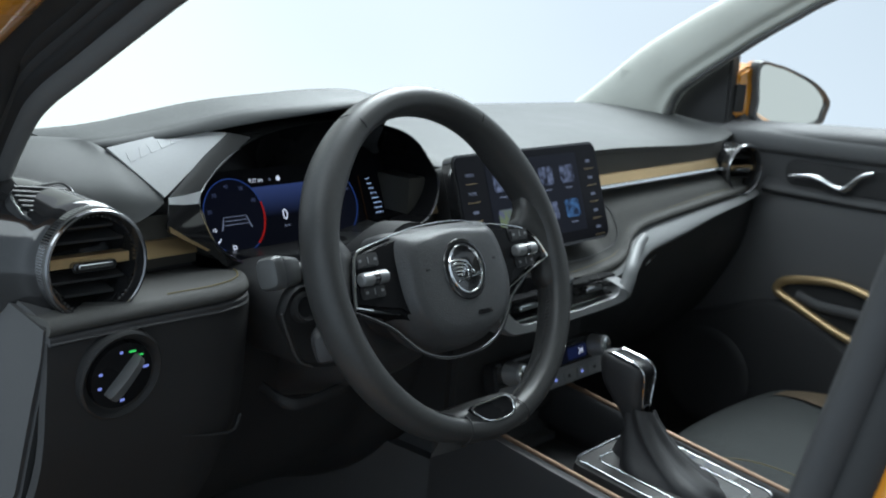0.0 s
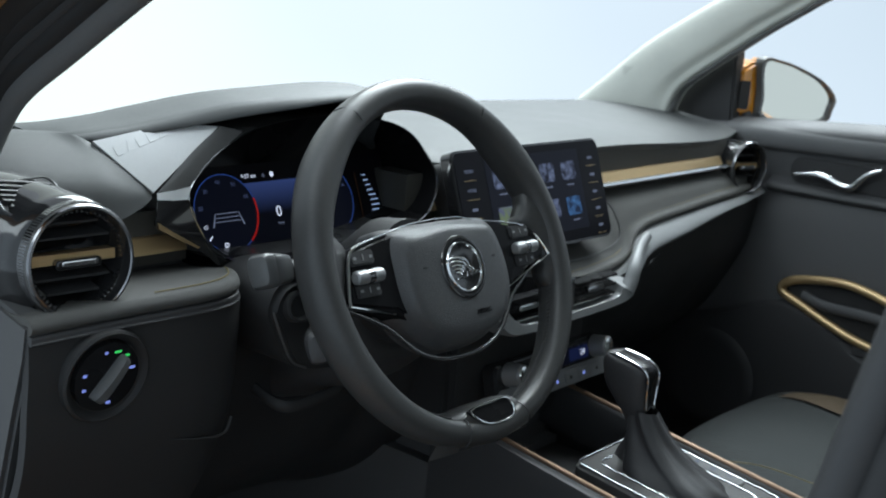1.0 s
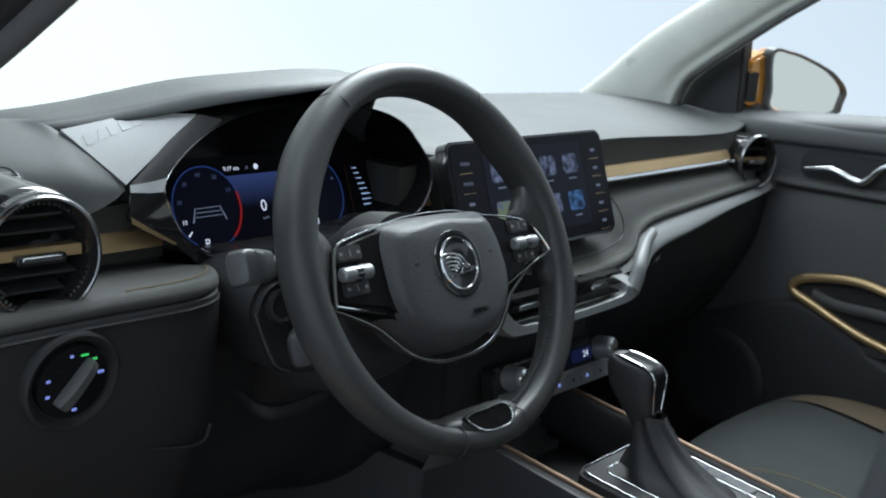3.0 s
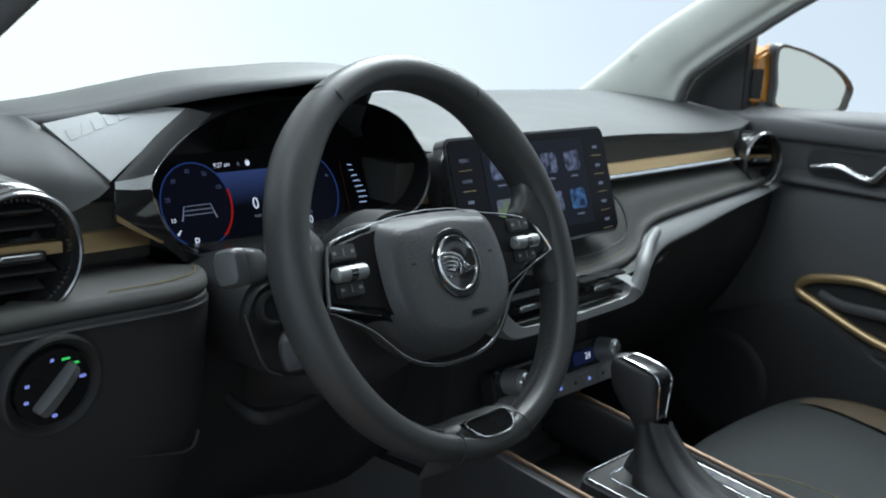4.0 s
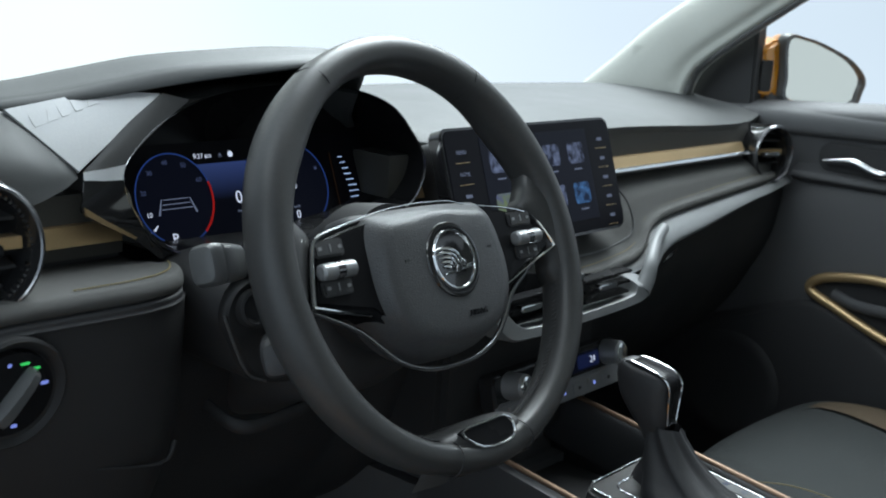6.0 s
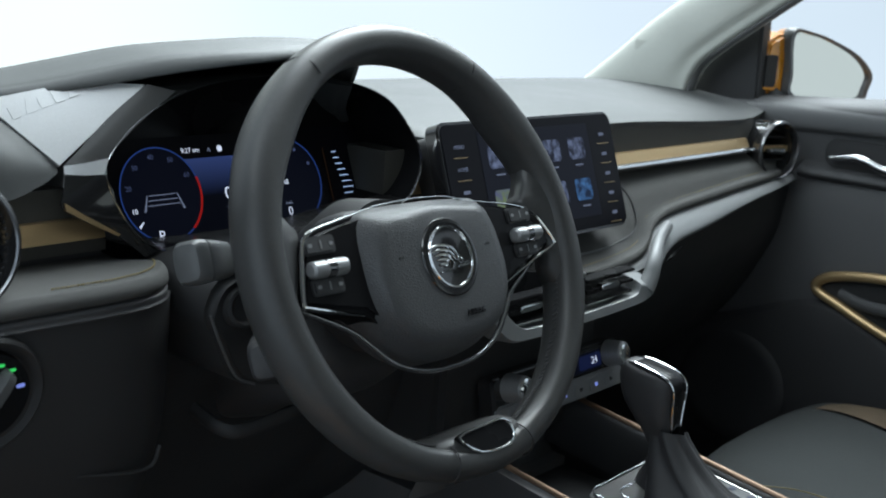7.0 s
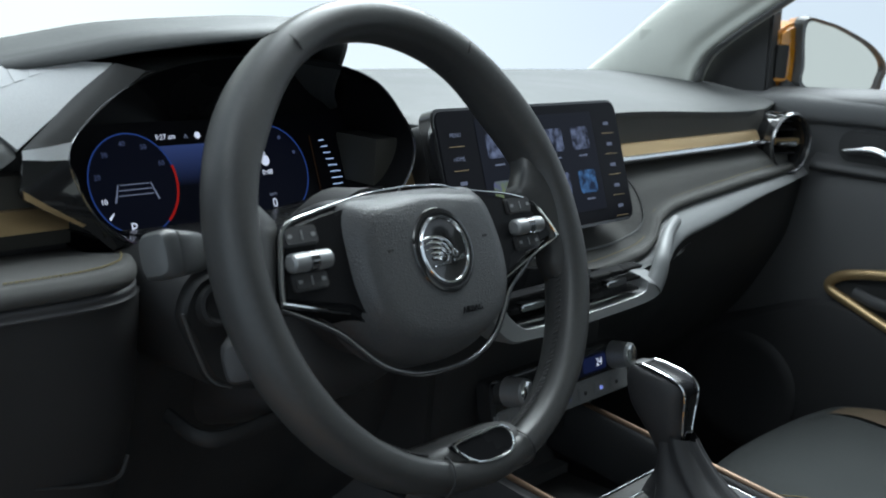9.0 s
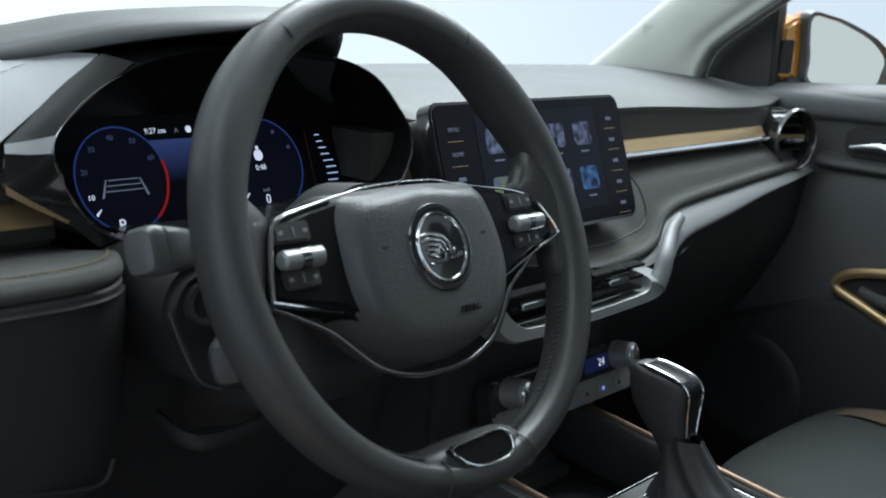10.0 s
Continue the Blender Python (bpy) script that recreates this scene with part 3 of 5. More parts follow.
def ledge():
    xs = LEDGE_X
    rows, lip = [], []
    for x in xs:
        y, z = lerp(LEDGE, x)
        zi, yi = lerp(((-0.72, 0.880, 0.215), (-0.55, 0.880, 0.215), (-0.50, 0.878, 0.218), (-0.47, 0.868, 0.222), (-0.30, 0.86, 0.218), (-0.19, 0.86, 0.21), (-0.16, 0.845, 0.19), (0.165, 0.845, 0.19), (0.19, 0.885, 0.205), (0.70, 0.889, 0.205)), x)
        rows.append(spline([(x, yi + 0.02, zi + 0.003), (x, yi, zi), (x, y * 0.5 + yi * 0.5, z * 0.5 + zi * 0.5 + 0.002), (x, y + 0.012, z + 0.003), (x, y + 0.003, z + 0.001), (x, y, z - 0.005), (x, y + 0.004, z - 0.010), (x, y + 0.012, z - 0.011)], 4))
        h = lerp(((-0.72, 0.006), (-0.52, 0.008), (-0.3, 0.008), (0.11, 0.006), (0.165, 0.008), (0.205, 0.028), (0.24, 0.034), (0.30, 0.033), (0.56, 0.014), (0.70, 0.010)), x)[0]
        o = lerp(((-0.72, -0.1), (-0.14, -0.1), (0.10, 0.5), (0.70, 0.5)), x)[0]
        lip.append(spline([(x, y + 0.014, z - 0.009), (x, y + 0.002, z - 0.011), (x, y - o * h, z - 0.013 - 0.35 * h), (x, y - (o + 0.05) * h, z - 0.013 - 0.7 * h), (x, y + 0.014, z - 0.014 - h)], 5))
    a, b = sum(1 for x in xs if x < -0.474), sum(1 for x in xs if x < -0.17)
    part("padded_ledge", sheet(rows[:a + 1], 0.006), FABRIC, dash, "charcoal fabric pad with ochre stitching")
    part("column_bridge", sheet(rows[a:b + 1], 0.002), DARK, dash, "black plastic bridge over the column")
    part("padded_ledge", sheet(rows[b:], 0.006), FABRIC, dash, "charcoal fabric pad with ochre stitching")
    k = sum(1 for x in xs if x < -0.10)
    part("ledge_lip", sheet(lip[:k + 1], 0.004), DARK, dash, "dark bevelled lip under the pad")
    part("ledge_lip", sheet(lip[k:], 0.004), LIP, dash, "smooth grey lip under the pad")
    bms = []
    for i in range(330):
        x = -0.60 + 1.18 * i / 330
        if -0.485 < x < -0.13:
            continue
        y, z = lerp(LEDGE, x)
        y2, z2 = lerp(LEDGE, x + 0.0024)
        if x < -0.3:
            bms.append(tube([(x - 0.004, y + 0.0120, z + 0.0042), (x - 0.0016, y2 + 0.0120, z2 + 0.0042)], 0.0007, 5))
            continue
        bms.append(tube([(x, y + 0.0135, z + 0.0040), (x + 0.0024, y2 + 0.0135, z2 + 0.0040)], 0.0006, 5))
    tagged(part("stitching", merge(*bms), STITCH, dash, "ochre thread stitching"), kind="stuff")
    # sewn welt round the foot of the screen
    part("welt", tube(spline([(0.172, 0.168, 0.888), (0.190, 0.160, 0.868), (0.199, 0.154, 0.845), (0.192, 0.150, 0.831), (0.16, 0.146, 0.823), (0.08, 0.142, 0.819), (-0.14, 0.145, 0.825)], 6), 0.0012, 6), SHELL, dash, "sewn welt round the foot of the screen")
    # stowage lid handle below the lip
    part("glovebox_handle", tube(spline([(0.255, 0.178, 0.752), (0.30, 0.168, 0.775), (0.335, 0.167, 0.790), (0.365, 0.172, 0.803)], 6), [0.002 + 0.006 * math.sin(math.pi * i / 18) for i in range(19)], 10, flat=0.7), PIANO, dash, "gloss black glovebox handle")


ledge()


def lower_dash():
    xs = LEDGE_X
    rows, knee = [], []
    for x in xs:
        y, z = lerp(LEDGE, x)
        bulge = lerp(((-0.72, 0.0), (-0.3, 0.0), (-0.15, 0.05), (0.15, 0.05), (0.3, 0.0), (0.70, 0.0)), x)[0]
        rows.append(spline([(x, y + 0.014, z - 0.012 - lerp(((-0.72, 0.004), (-0.52, 0.006), (-0.3, 0.006), (0.14, 0.012), (0.24, 0.032), (0.30, 0.031), (0.56, 0.013), (0.70, 0.009)), x)[0]), (x, y + 0.016 + bulge, z - 0.06), (x, y + 0.03 + bulge, 0.74), (x, y + 0.10 + bulge * 0.5, 0.62), (x, y + 0.22, 0.52), (x, y + 0.34, 0.48)], 5))
        if -0.612 < x < -0.478:
            q = rows[-1]
            knee.append([Vector((p[0] + 0.05 * (p[2] - 0.75), p[1] - 0.0022, p[2])) for p in q[7:19]])
    part("lower_panel", sheet(rows, 0.01), DARKER, dash, "black moulded lower dash panel")
    lid = part("knee_lid", sheet(knee, 0.003), DARKER, dash, "black lid of the knee stowage box")
    part("lid_grip", tube(spline([(-0.583, 0.118, 0.752), (-0.55, 0.116, 0.745), (-0.523, 0.116, 0.743), (-0.514, 0.117, 0.757)], 5), 0.0016, 8), DARKER, lid, "moulded finger grip")
    # outer end facing the open door
    end = [(0.112, 0.882), (0.118, 0.85), (0.131, 0.81), (0.158, 0.72), (0.225, 0.62), (0.345, 0.52), (0.50, 0.48), (0.60, 0.6), (0.60, 0.95), (0.30, 0.99), (0.225, 0.935), (0.20, 0.90)]
    m = Matrix(((0, 0, -1, -0.722), (1, 0, 0, 0), (0, 1, 0, 0), (0, 0, 0, 1)))
    part("end_cap", slab(end, 0.02, m, 0.004), BELT, dash, "smooth grey dash end cover")


lower_dash()


# ---- round air vents ----
def round_vent(x, y, z, R, face, lean, swell, label):
    """face: degrees by which it turns to its own right; lean: sideways shift of the pod behind it."""
    m = plane_axes((x, y, z), 3, face)
    v = thing("air_vent", (x, y, z), label, "air vent", "round dash vents")
    # bulging gloss pod that carries the barrel
    rows = []
    for zz, r, k in ((-0.006, R + 0.001, 0.0), (-0.012, R + 0.0055, 0.05), (-0.024, R + 0.0075, 0.2), (-0.045, R + 0.012, 0.7), (-0.075, R + 0.018, 1.3), (-0.11, R + 0.020, 1.6)):
        r = R + (r - R) * swell
        rows.append([m @ Vector((lean * k + r * math.cos(a) * (1 + 0.10 * k), r * math.sin(a), zz)) for a in (2 * math.pi * j / 56 for j in range(56))])
    part("pod", loft(spline_rows(rows, 3), ring=True), PIANO, v, "bulging gloss black pod", sharp=60)
    part("barrel_side", ring_bm([(R + 0.0005, -0.008), (R + 0.0022, -0.006), (R + 0.0022, 0.006), (R + 0.001, 0.0085)], 64, m=m), GRAPHITE, v, "dark polished barrel side")
    part("bright_rim", ring_bm([(R + 0.0015, 0.0078), (R + 0.0005, 0.0096), (R - 0.0012, 0.0100), (R - 0.0022, 0.0088)], 64, m=m), DARKCHROME, v, "thin bright rim")
    part("funnel", ring_bm([(R - 0.0020, 0.0090), (R - 0.0045, 0.002), (R - 0.0085, -0.010), (R - 0.0095, -0.045), (0.0005, -0.045)], 64, m=m), PIANO, v, "gloss black funnel")
    bms = []
    for i in range(120):
        w = m @ pose(0, 0, 0, 0, 0, 3 * i)
        b = box((R + 0.0018, -0.0006, -0.0055), (R + 0.0029, 0.0006, 0.0055))
        b.transform(w)
        bms.append(b)
        if i % 2 == 0:
            b = box((R - 0.0062, -0.0009, -0.003), (R - 0.0046, 0.0009, 0.0015))
            b.transform(w)
            bms.append(b)
    tagged(part("knurling", merge(*bms), DARKCHROME, v, "knurled ring"), kind="stuff")
    for k in (-0.0285, -0.0165, 0.0165, 0.0285):
        h = math.sqrt((R - 0.0088) ** 2 - k * k)
        b = box((-h, -0.0011, -0.026), (h, 0.0011, -0.006), 0.0006)
        b.transform(m @ at(0, k) @ pose(0, 0, 0, 14))
        part("slat", b, DARK, v, "thin black slat")
    part("bronze_bar", slab(rounded((R - 0.0085) * 2, 0.0085, 0.0008), 0.014, m @ at(0, 0.0015, -0.004), 0.0012), GOLD, v, "bronze crossbar")
    tab = part("tab", slab(rounded(0.040, 0.0085, 0.0035), 0.012, m @ at(0.001, -0.002, 0.0035), 0.002, 3), PIANO, v, "black adjusting tab")
    part("tab_face", slab(rounded(0.032, 0.0046, 0.0018), 0.004, m @ at(0.001, -0.001, 0.0048), 0.0012, 3), CHROME, tab, "bright tab face")
    return v


round_vent(-0.668, 0.131, 0.9235, 0.0452, -4, -0.020, 1.0, "round gloss black air vent with bronze bar beside the open door")
round_vent(0.621, 0.178, 0.896, 0.0415, -14, 0.0, 0.12, "round gloss black air vent with bronze bar beside the far door")


def side_outlet():
    h = thing("side_window_outlet", (-0.69, 0.17, 0.96), "small black slotted outlet for the side window", "air outlet")
    m2 = plane_axes((-0.683, 0.176, 0.969), 46, 12)
    part("tray", slab(rounded(0.064, 0.032, 0.010, 5), 0.010, m2, 0.002), DARKER, h)
    part("rim", tube([m2 @ Vector((x, y, 0.0005)) for x, y in rounded(0.064, 0.032, 0.010, 6)], 0.0011, 6, True), SHELL, h, "thin grey rim")
    for i in range(6):
        b = box((-0.030, -0.0012, 0.0), (0.030, 0.0012, 0.0035), 0.0005)
        b.transform(m2 @ at(0.0, -0.0125 + 0.005 * i) @ pose(0, 0, 0, 0, 0, -12) @ Matrix.Diagonal((0.85 if i in (0, 5) else 1.0, 1, 1, 1)))
        part("fin", b, DARK, h)


side_outlet()

# ---- instruments ----
OUTLINE = [(-0.512, 0.948), (-0.495, 0.973), (-0.459, 0.995), (-0.409, 1.010), (-0.338, 1.016), (-0.264, 1.011), (-0.207, 0.995), (-0.176, 0.965), (-0.163, 0.941), (-0.170, 0.917), (-0.195, 0.897), (-0.26, 0.884), (-0.338, 0.878), (-0.43, 0.880), (-0.472, 0.889), (-0.497, 0.910)]


def cluster():
    c = thing("instrument_cluster", (-0.338, 0.25, 0.88), "digital instrument cluster in a graphite binnacle, lit blue", "instrument cluster")
    line = spline([(x, 0, z) for x, z in OUTLINE], 6, True)

    def ring(sx, sz, dy):
        return [(-0.338 + (p.x + 0.338) * (sx if p.x < -0.338 else min(sx, 1 + 0.3 * (sx - 1))), 0.186 + (p.z - 0.93) * 0.2 + dy, 0.945 + (p.z - 0.945) * sz) for p in line]

    part("binnacle", loft([ring(1.24, 0.96, 0.10), ring(1.18, 0.98, 0.045), ring(1.13, 1.0, 0.022), ring(1.05, 1.015, 0.006), ring(1.025, 1.015, 0.0), ring(1.015, 1.012, 0.002)], ring=True), GRAPHITE, c, "polished graphite binnacle ring", sharp=50)
    part("bright_line", loft([ring(1.018, 1.014, 0.001), ring(1.010, 1.008, -0.002), ring(1.002, 1.001, 0.0)], ring=True), SATIN, c, "thin bright edge line")
    part("recess", loft([ring(1.004, 1.003, 0.001), ring(1.0, 1.0, 0.035), ring(1.0, 0.99, 0.085), ring(0.02, 0.02, 0.095)], ring=True), INSERT, c, sharp=85)
    m = plane_axes((-0.338, 0.247, 0.905), 22)
    disp = part("display", slab(rounded(0.31, 0.115, 0.012, 5, 0.005, 0.0), 0.006, m, 0.001), SCREENGLASS, c, "black display glass")

    def flat(name, outline, material, lift=0.0004, label=""):
        return part(name, slab(outline, 0.0003, m @ at(0, 0, lift)), material, disp, label)

    flat("blue_field", rounded(0.115, 0.066, 0.004, 4, 0.0, 0.004), CLUSTERBLUE)
    flat("lower_line", [(-0.075, -0.034), (0.08, -0.034), (0.08, -0.0332), (-0.075, -0.0332)], BLUERING)
    for gx in (-0.080, 0.062):
        g = part("gauge", slab([(gx + 0.0405 * math.cos(radians(a)), 0.0085 + 0.0405 * math.sin(radians(a))) for a in range(0, 360, 8)], 0.0003, m @ at(0, 0, 0.0007)), GAUGEBG, disp, "dark round gauge")
        part("gauge_ring", ring_bm([(0.0398, 0.0009), (0.0398, 0.0012), (0.0410, 0.0012), (0.0410, 0.0009)], 60, m=m @ at(gx, 0.0085)), BLUERING, g, "blue gauge ring")
        if gx < 0:
            part("red_arc", ring_bm([(0.0392, 0.0012), (0.0392, 0.0015), (0.0412, 0.0015), (0.0412, 0.0012)], 24, -52, 18, m=m @ at(gx, 0.0085)), REDRING, g, "red warning arc")
        for i in range(6):
            a = radians(202 - 35 * i)
            mm = m @ at(gx + 0.0325 * math.cos(a), 0.0085 + 0.0325 * math.sin(a), 0.0012)
            if gx < 0:
                part("numeral", words(str(10 * (i + 1)), 0.0062, mm, 0.0001), WHITEGLOW if i == 0 else DIMBLUE, g)
            else:
                part("numeral", slab(rounded(0.0035, 0.0030, 0.0006, 2), 0.0001, mm @ pose(0, 0, 0, 0, 0, -35 * i)), DIMBLUE, g)
        needle = m @ at(gx, 0.0085, 0.0016) @ pose(0, 0, 0, 0, 0, 222)
        part("needle", slab([(0.032, -0.0004), (0.0385, -0.0011), (0.0385, 0.0011), (0.032, 0.0004)], 0.0002, needle), WHITEGLOW, g, "white needle tip")
    # lane picture in the first gauge
    for k in (-1, 1):
        part("lane_mark", slab([(-0.080 + k * 0.019, -0.005), (-0.080 + k * 0.021, -0.005), (-0.080 + k * 0.0155, 0.009), (-0.080 + k * 0.0145, 0.009)], 0.0002, m @ at(0, 0, 0.0013)), DIMGLOW, disp)
    for k in range(3):
        part("lane_mark", slab(rounded(0.027 + 0.003 * (2 - k), 0.0008, 0.0002, 2, -0.080, 0.0 + 0.0042 * k), 0.0002, m @ at(0, 0, 0.0013)), DIMGLOW, disp)
    part("letter_p", words("P", 0.0125, m @ at(-0.0885, -0.0265, 0.0013), 0.0001), WHITEGLOW, disp, "white letter P")
    part("speed", words("0", 0.017, m @ at(-0.0105, 0.003, 0.0013), 0.0001), WHITEGLOW, disp, "white figure nought")
    part("unit", words("km/h", 0.004, m @ at(-0.0105, -0.009, 0.0013), 0.0001), DIMGLOW, disp)
    part("clock", words("9:27 am", 0.0062, m @ at(-0.042, 0.044, 0.0013), 0.0001), WHITEGLOW, disp)
    part("status_lamp", slab([(-0.010 + 0.0029 * math.cos(radians(a)), 0.044 + 0.0029 * math.sin(radians(a))) for a in range(0, 360, 20)], 0.0002, m @ at(0, 0, 0.0013)), WHITEGLOW, disp)
    part("status_lamp", words("^", 0.009, m @ at(-0.022, 0.042, 0.0013), 0.0001), DIMGLOW, disp)
    part("stopwatch", slab([(0.056 + 0.0048 * math.cos(radians(a)), 0.018 + 0.0048 * math.sin(radians(a))) for a in range(0, 360, 15)], 0.0002, m @ at(0, 0, 0.0013)), WHITEGLOW, disp)
    part("stopwatch", slab(rounded(0.003, 0.003, 0.0005, 2, 0.056, 0.0245), 0.0002, m @ at(0, 0, 0.0013)), WHITEGLOW, disp)
    part("trip_time", words("0:48", 0.0068, m @ at(0.056, 0.0075, 0.0013), 0.0001), WHITEGLOW, disp)
    part("trip_unit", words("km/h", 0.004, m @ at(0.057, -0.012, 0.0013), 0.0001), DIMGLOW, disp)
    part("trip_speed", words("0", 0.0115, m @ at(0.057, -0.020, 0.0013), 0.0001), WHITEGLOW, disp)
    part("divider", slab(rounded(0.0012, 0.062, 0.0004, 2, 0.1135, 0.006), 0.0002, m @ at(0, 0, 0.0013)), BROWNGLOW, disp, "dim brown divider")
    for i in range(9):
        w = 0.006 + 0.0014 * i if i < 6 else 0.0145 - 0.001 * (i - 5)
        part("level_bar", slab(rounded(w, 0.0010, 0.0003, 2, 0.124 + w / 2 + 0.0012 * min(i, 5), 0.032 - 0.0059 * i), 0.0002, m @ at(0, 0, 0.0013)), PALEGLOW, disp)


cluster()


# ---- centre screen ----
def centre_screen():
    s = thing("touchscreen", (0, 0.16, 0.85), "black freestanding touchscreen showing a menu of pictures", "touchscreen")
    m = plane_axes((0.001, 0.1585, 0.9085), 19.3)
    W, Hh = 0.308, 0.132
    part("casing", slab(rounded(W, Hh, 0.012, 6), 0.016, m, 0.002), PIANO, s)
    part("back", slab(rounded(W - 0.02, Hh - 0.02, 0.012, 6), 0.03, m @ at(-0.004, 0, -0.014), 0.002), DARKER, s)
    glass = part("glass", slab(rounded(W - 0.006, Hh - 0.006, 0.010, 6), 0.002, m @ at(0, 0, 0.0012), 0.0008), SCREENGLASS, s, "black screen glass")
    part("menu", slab(rounded(0.196, 0.104, 0.001, 2, 0.002, 0.002), 0.0002, m @ at(0, 0, 0.0016)), MENUBG, glass)
    for i in range(4):
        for j in range(2):
            mt = PICTURE_GREEN if (i, j) == (0, 1) else (PICTURE_BLUE if (i, j) in ((3, 1), (1, 1)) else PICTURE_GREY)
            cx, cy = -0.069 + 0.0475 * i, 0.027 - 0.046 * j
            part("menu_picture", slab(rounded(0.031, 0.024, 0.004, 3, cx, cy), 0.0002, m @ at(0, 0, 0.0019)), mt, glass)
            part("caption", slab(rounded(0.015, 0.0018, 0.0004, 2, cx, cy - 0.0185), 0.0001, m @ at(0, 0, 0.0019)), DIMGLOW, glass)
    for k, side in ((-1, ("MENU", "HOME", "", "")), (1, ("", "", "", "", ""))):
        for i, txt in enumerate(side):
            cy = 0.040 - 0.0225 * i
            cx = k * 0.127
            if txt:
                part("button_word", words(txt, 0.0058, m @ at(cx, cy, 0.0016), 0.0001), DIMGLOW, glass)
            else:
                part("button_bar", slab(rounded(0.010, 0.0035, 0.0006, 2, cx, cy), 0.0001, m @ at(0, 0, 0.0016)), DIMGLOW, glass)
            part("button_rule", slab(rounded(0.022, 0.0005, 0.0001, 2, cx, cy - 0.0105), 0.0001, m @ at(0, 0, 0.0016)), GOLD, glass)
    part("lower_edge", slab(rounded(W - 0.03, 0.003, 0.0012, 3, 0, -Hh / 2 + 0.001), 0.006, m @ at(0, 0, 0.002), 0.0006), DARKCHROME, s)


centre_screen()


# ---- centre stack ----
def centre_stack():
    c = thing("centre_stack", (0, 0.1, 0.6), "centre stack with air vents in a grey frame", "centre console")
    m = plane_axes((0, 0.098, 0.802), 6)
    outer = [(-0.168, 0.040), (-0.160, 0.0), (-0.130, -0.033), (-0.09, -0.039), (0.0, -0.0395), (0.10, -0.0375), (0.134, -0.033), (0.146, -0.022), (0.151, -0.014), (0.153, -0.008)]
    inner = [(-0.140, 0.034), (-0.136, 0.0), (-0.112, -0.022), (-0.085, -0.028), (0.0, -0.029), (0.085, -0.027), (0.110, -0.024), (0.117, -0.016), (0.119, -0.010), (0.120, -0.004)]
    o, i = spline(outer, 6), spline(inner, 6)
    rows = []
    for q, (a, b) in enumerate(zip(o, i)):
        s = 0.030 * max(0.0, (q - len(o) + 13) / 12) ** 1.5
        rows.append([m @ Vector((a.x, a.y, -0.02 - s)), m @ Vector((a.x, a.y, 0.004 - s)), m @ Vector((a.x * 0.97 + b.x * 0.03, a.y * 0.8 + b.y * 0.2, 0.008 - s)), m @ Vector((b.x, b.y, 0.007 - s)), m @ Vector((b.x, b.y, 0.001 - s)), m @ Vector((b.x, b.y, -0.02 - s))])
    part("vent_frame", loft(rows), LIP, c, "smooth grey vent frame")
    rise = spline([(0.136, 0.0955, 0.778), (0.146, 0.0960, 0.790), (0.156, 0.0985, 0.804), (0.176, 0.108, 0.815), (0.212, 0.125, 0.823), (0.250, 0.138, 0.831)], 6)
    part("frame_riser", tube(rise, [0.0125 - 0.0045 * i / (len(rise) - 1) for i in range(len(rise))], 14, flat=0.8, up=(0, 1, 0)), LIP, c, "smooth grey end of the vent frame rising to the lip")
    part("frame_line", tube([m @ Vector((p.x, p.y, 0.006)) for p in i[:-11]], 0.0009, 8), SILVER, c, "thin bright line")
    part("vent_back", slab([(p.x, p.y) for p in i], 0.03, m @ at(0, 0, -0.02)), INSERT, c)
    for k in range(1, 4):
        zc = 0.014 - 0.0115 * k
        for x0, x1 in ((-0.132 + 0.008 * k, -0.022), (0.018, 0.118 - 0.003 * k)):
            b = box((x0, -0.0016, -0.014), (x1, 0.0016, 0.0), 0.0008)
            b.transform(m @ at(0, zc) @ pose(0, 0, 0, 10))
            part("slat", b, INSERT, c)
    for x0 in (-0.085, 0.060):
        part("tab", slab(rounded(0.036, 0.007, 0.0025, 4, x0, -0.007), 0.008, m @ at(0, 0, 0.004), 0.0015), CHROME, c, "bright vent tab")
    hz = part("hazard_switch", slab(rounded(0.030, 0.036, 0.004, 4, -0.004, -0.006), 0.02, m @ at(0, 0, 0.003), 0.002), DARK, c, "hazard light switch with red triangle")
    part("switch_cap", slab(rounded(0.028, 0.006, 0.002, 4, -0.004, 0.012), 0.003, m @ at(0, 0, 0.0042), 0.001), SATIN, hz)
    part("triangle", slab([(-0.012, -0.012), (0.004, -0.012), (-0.004, 0.003)], 0.0006, m @ at(0, 0, 0.0036)), REDM, hz, "red warning triangle")
    # surface above the vents, under the screen
    part("stack_face", box((-0.14, 0.16, 0.60), (0.15, 0.30, 0.80), 0.01), DARKER, c)


centre_stack()


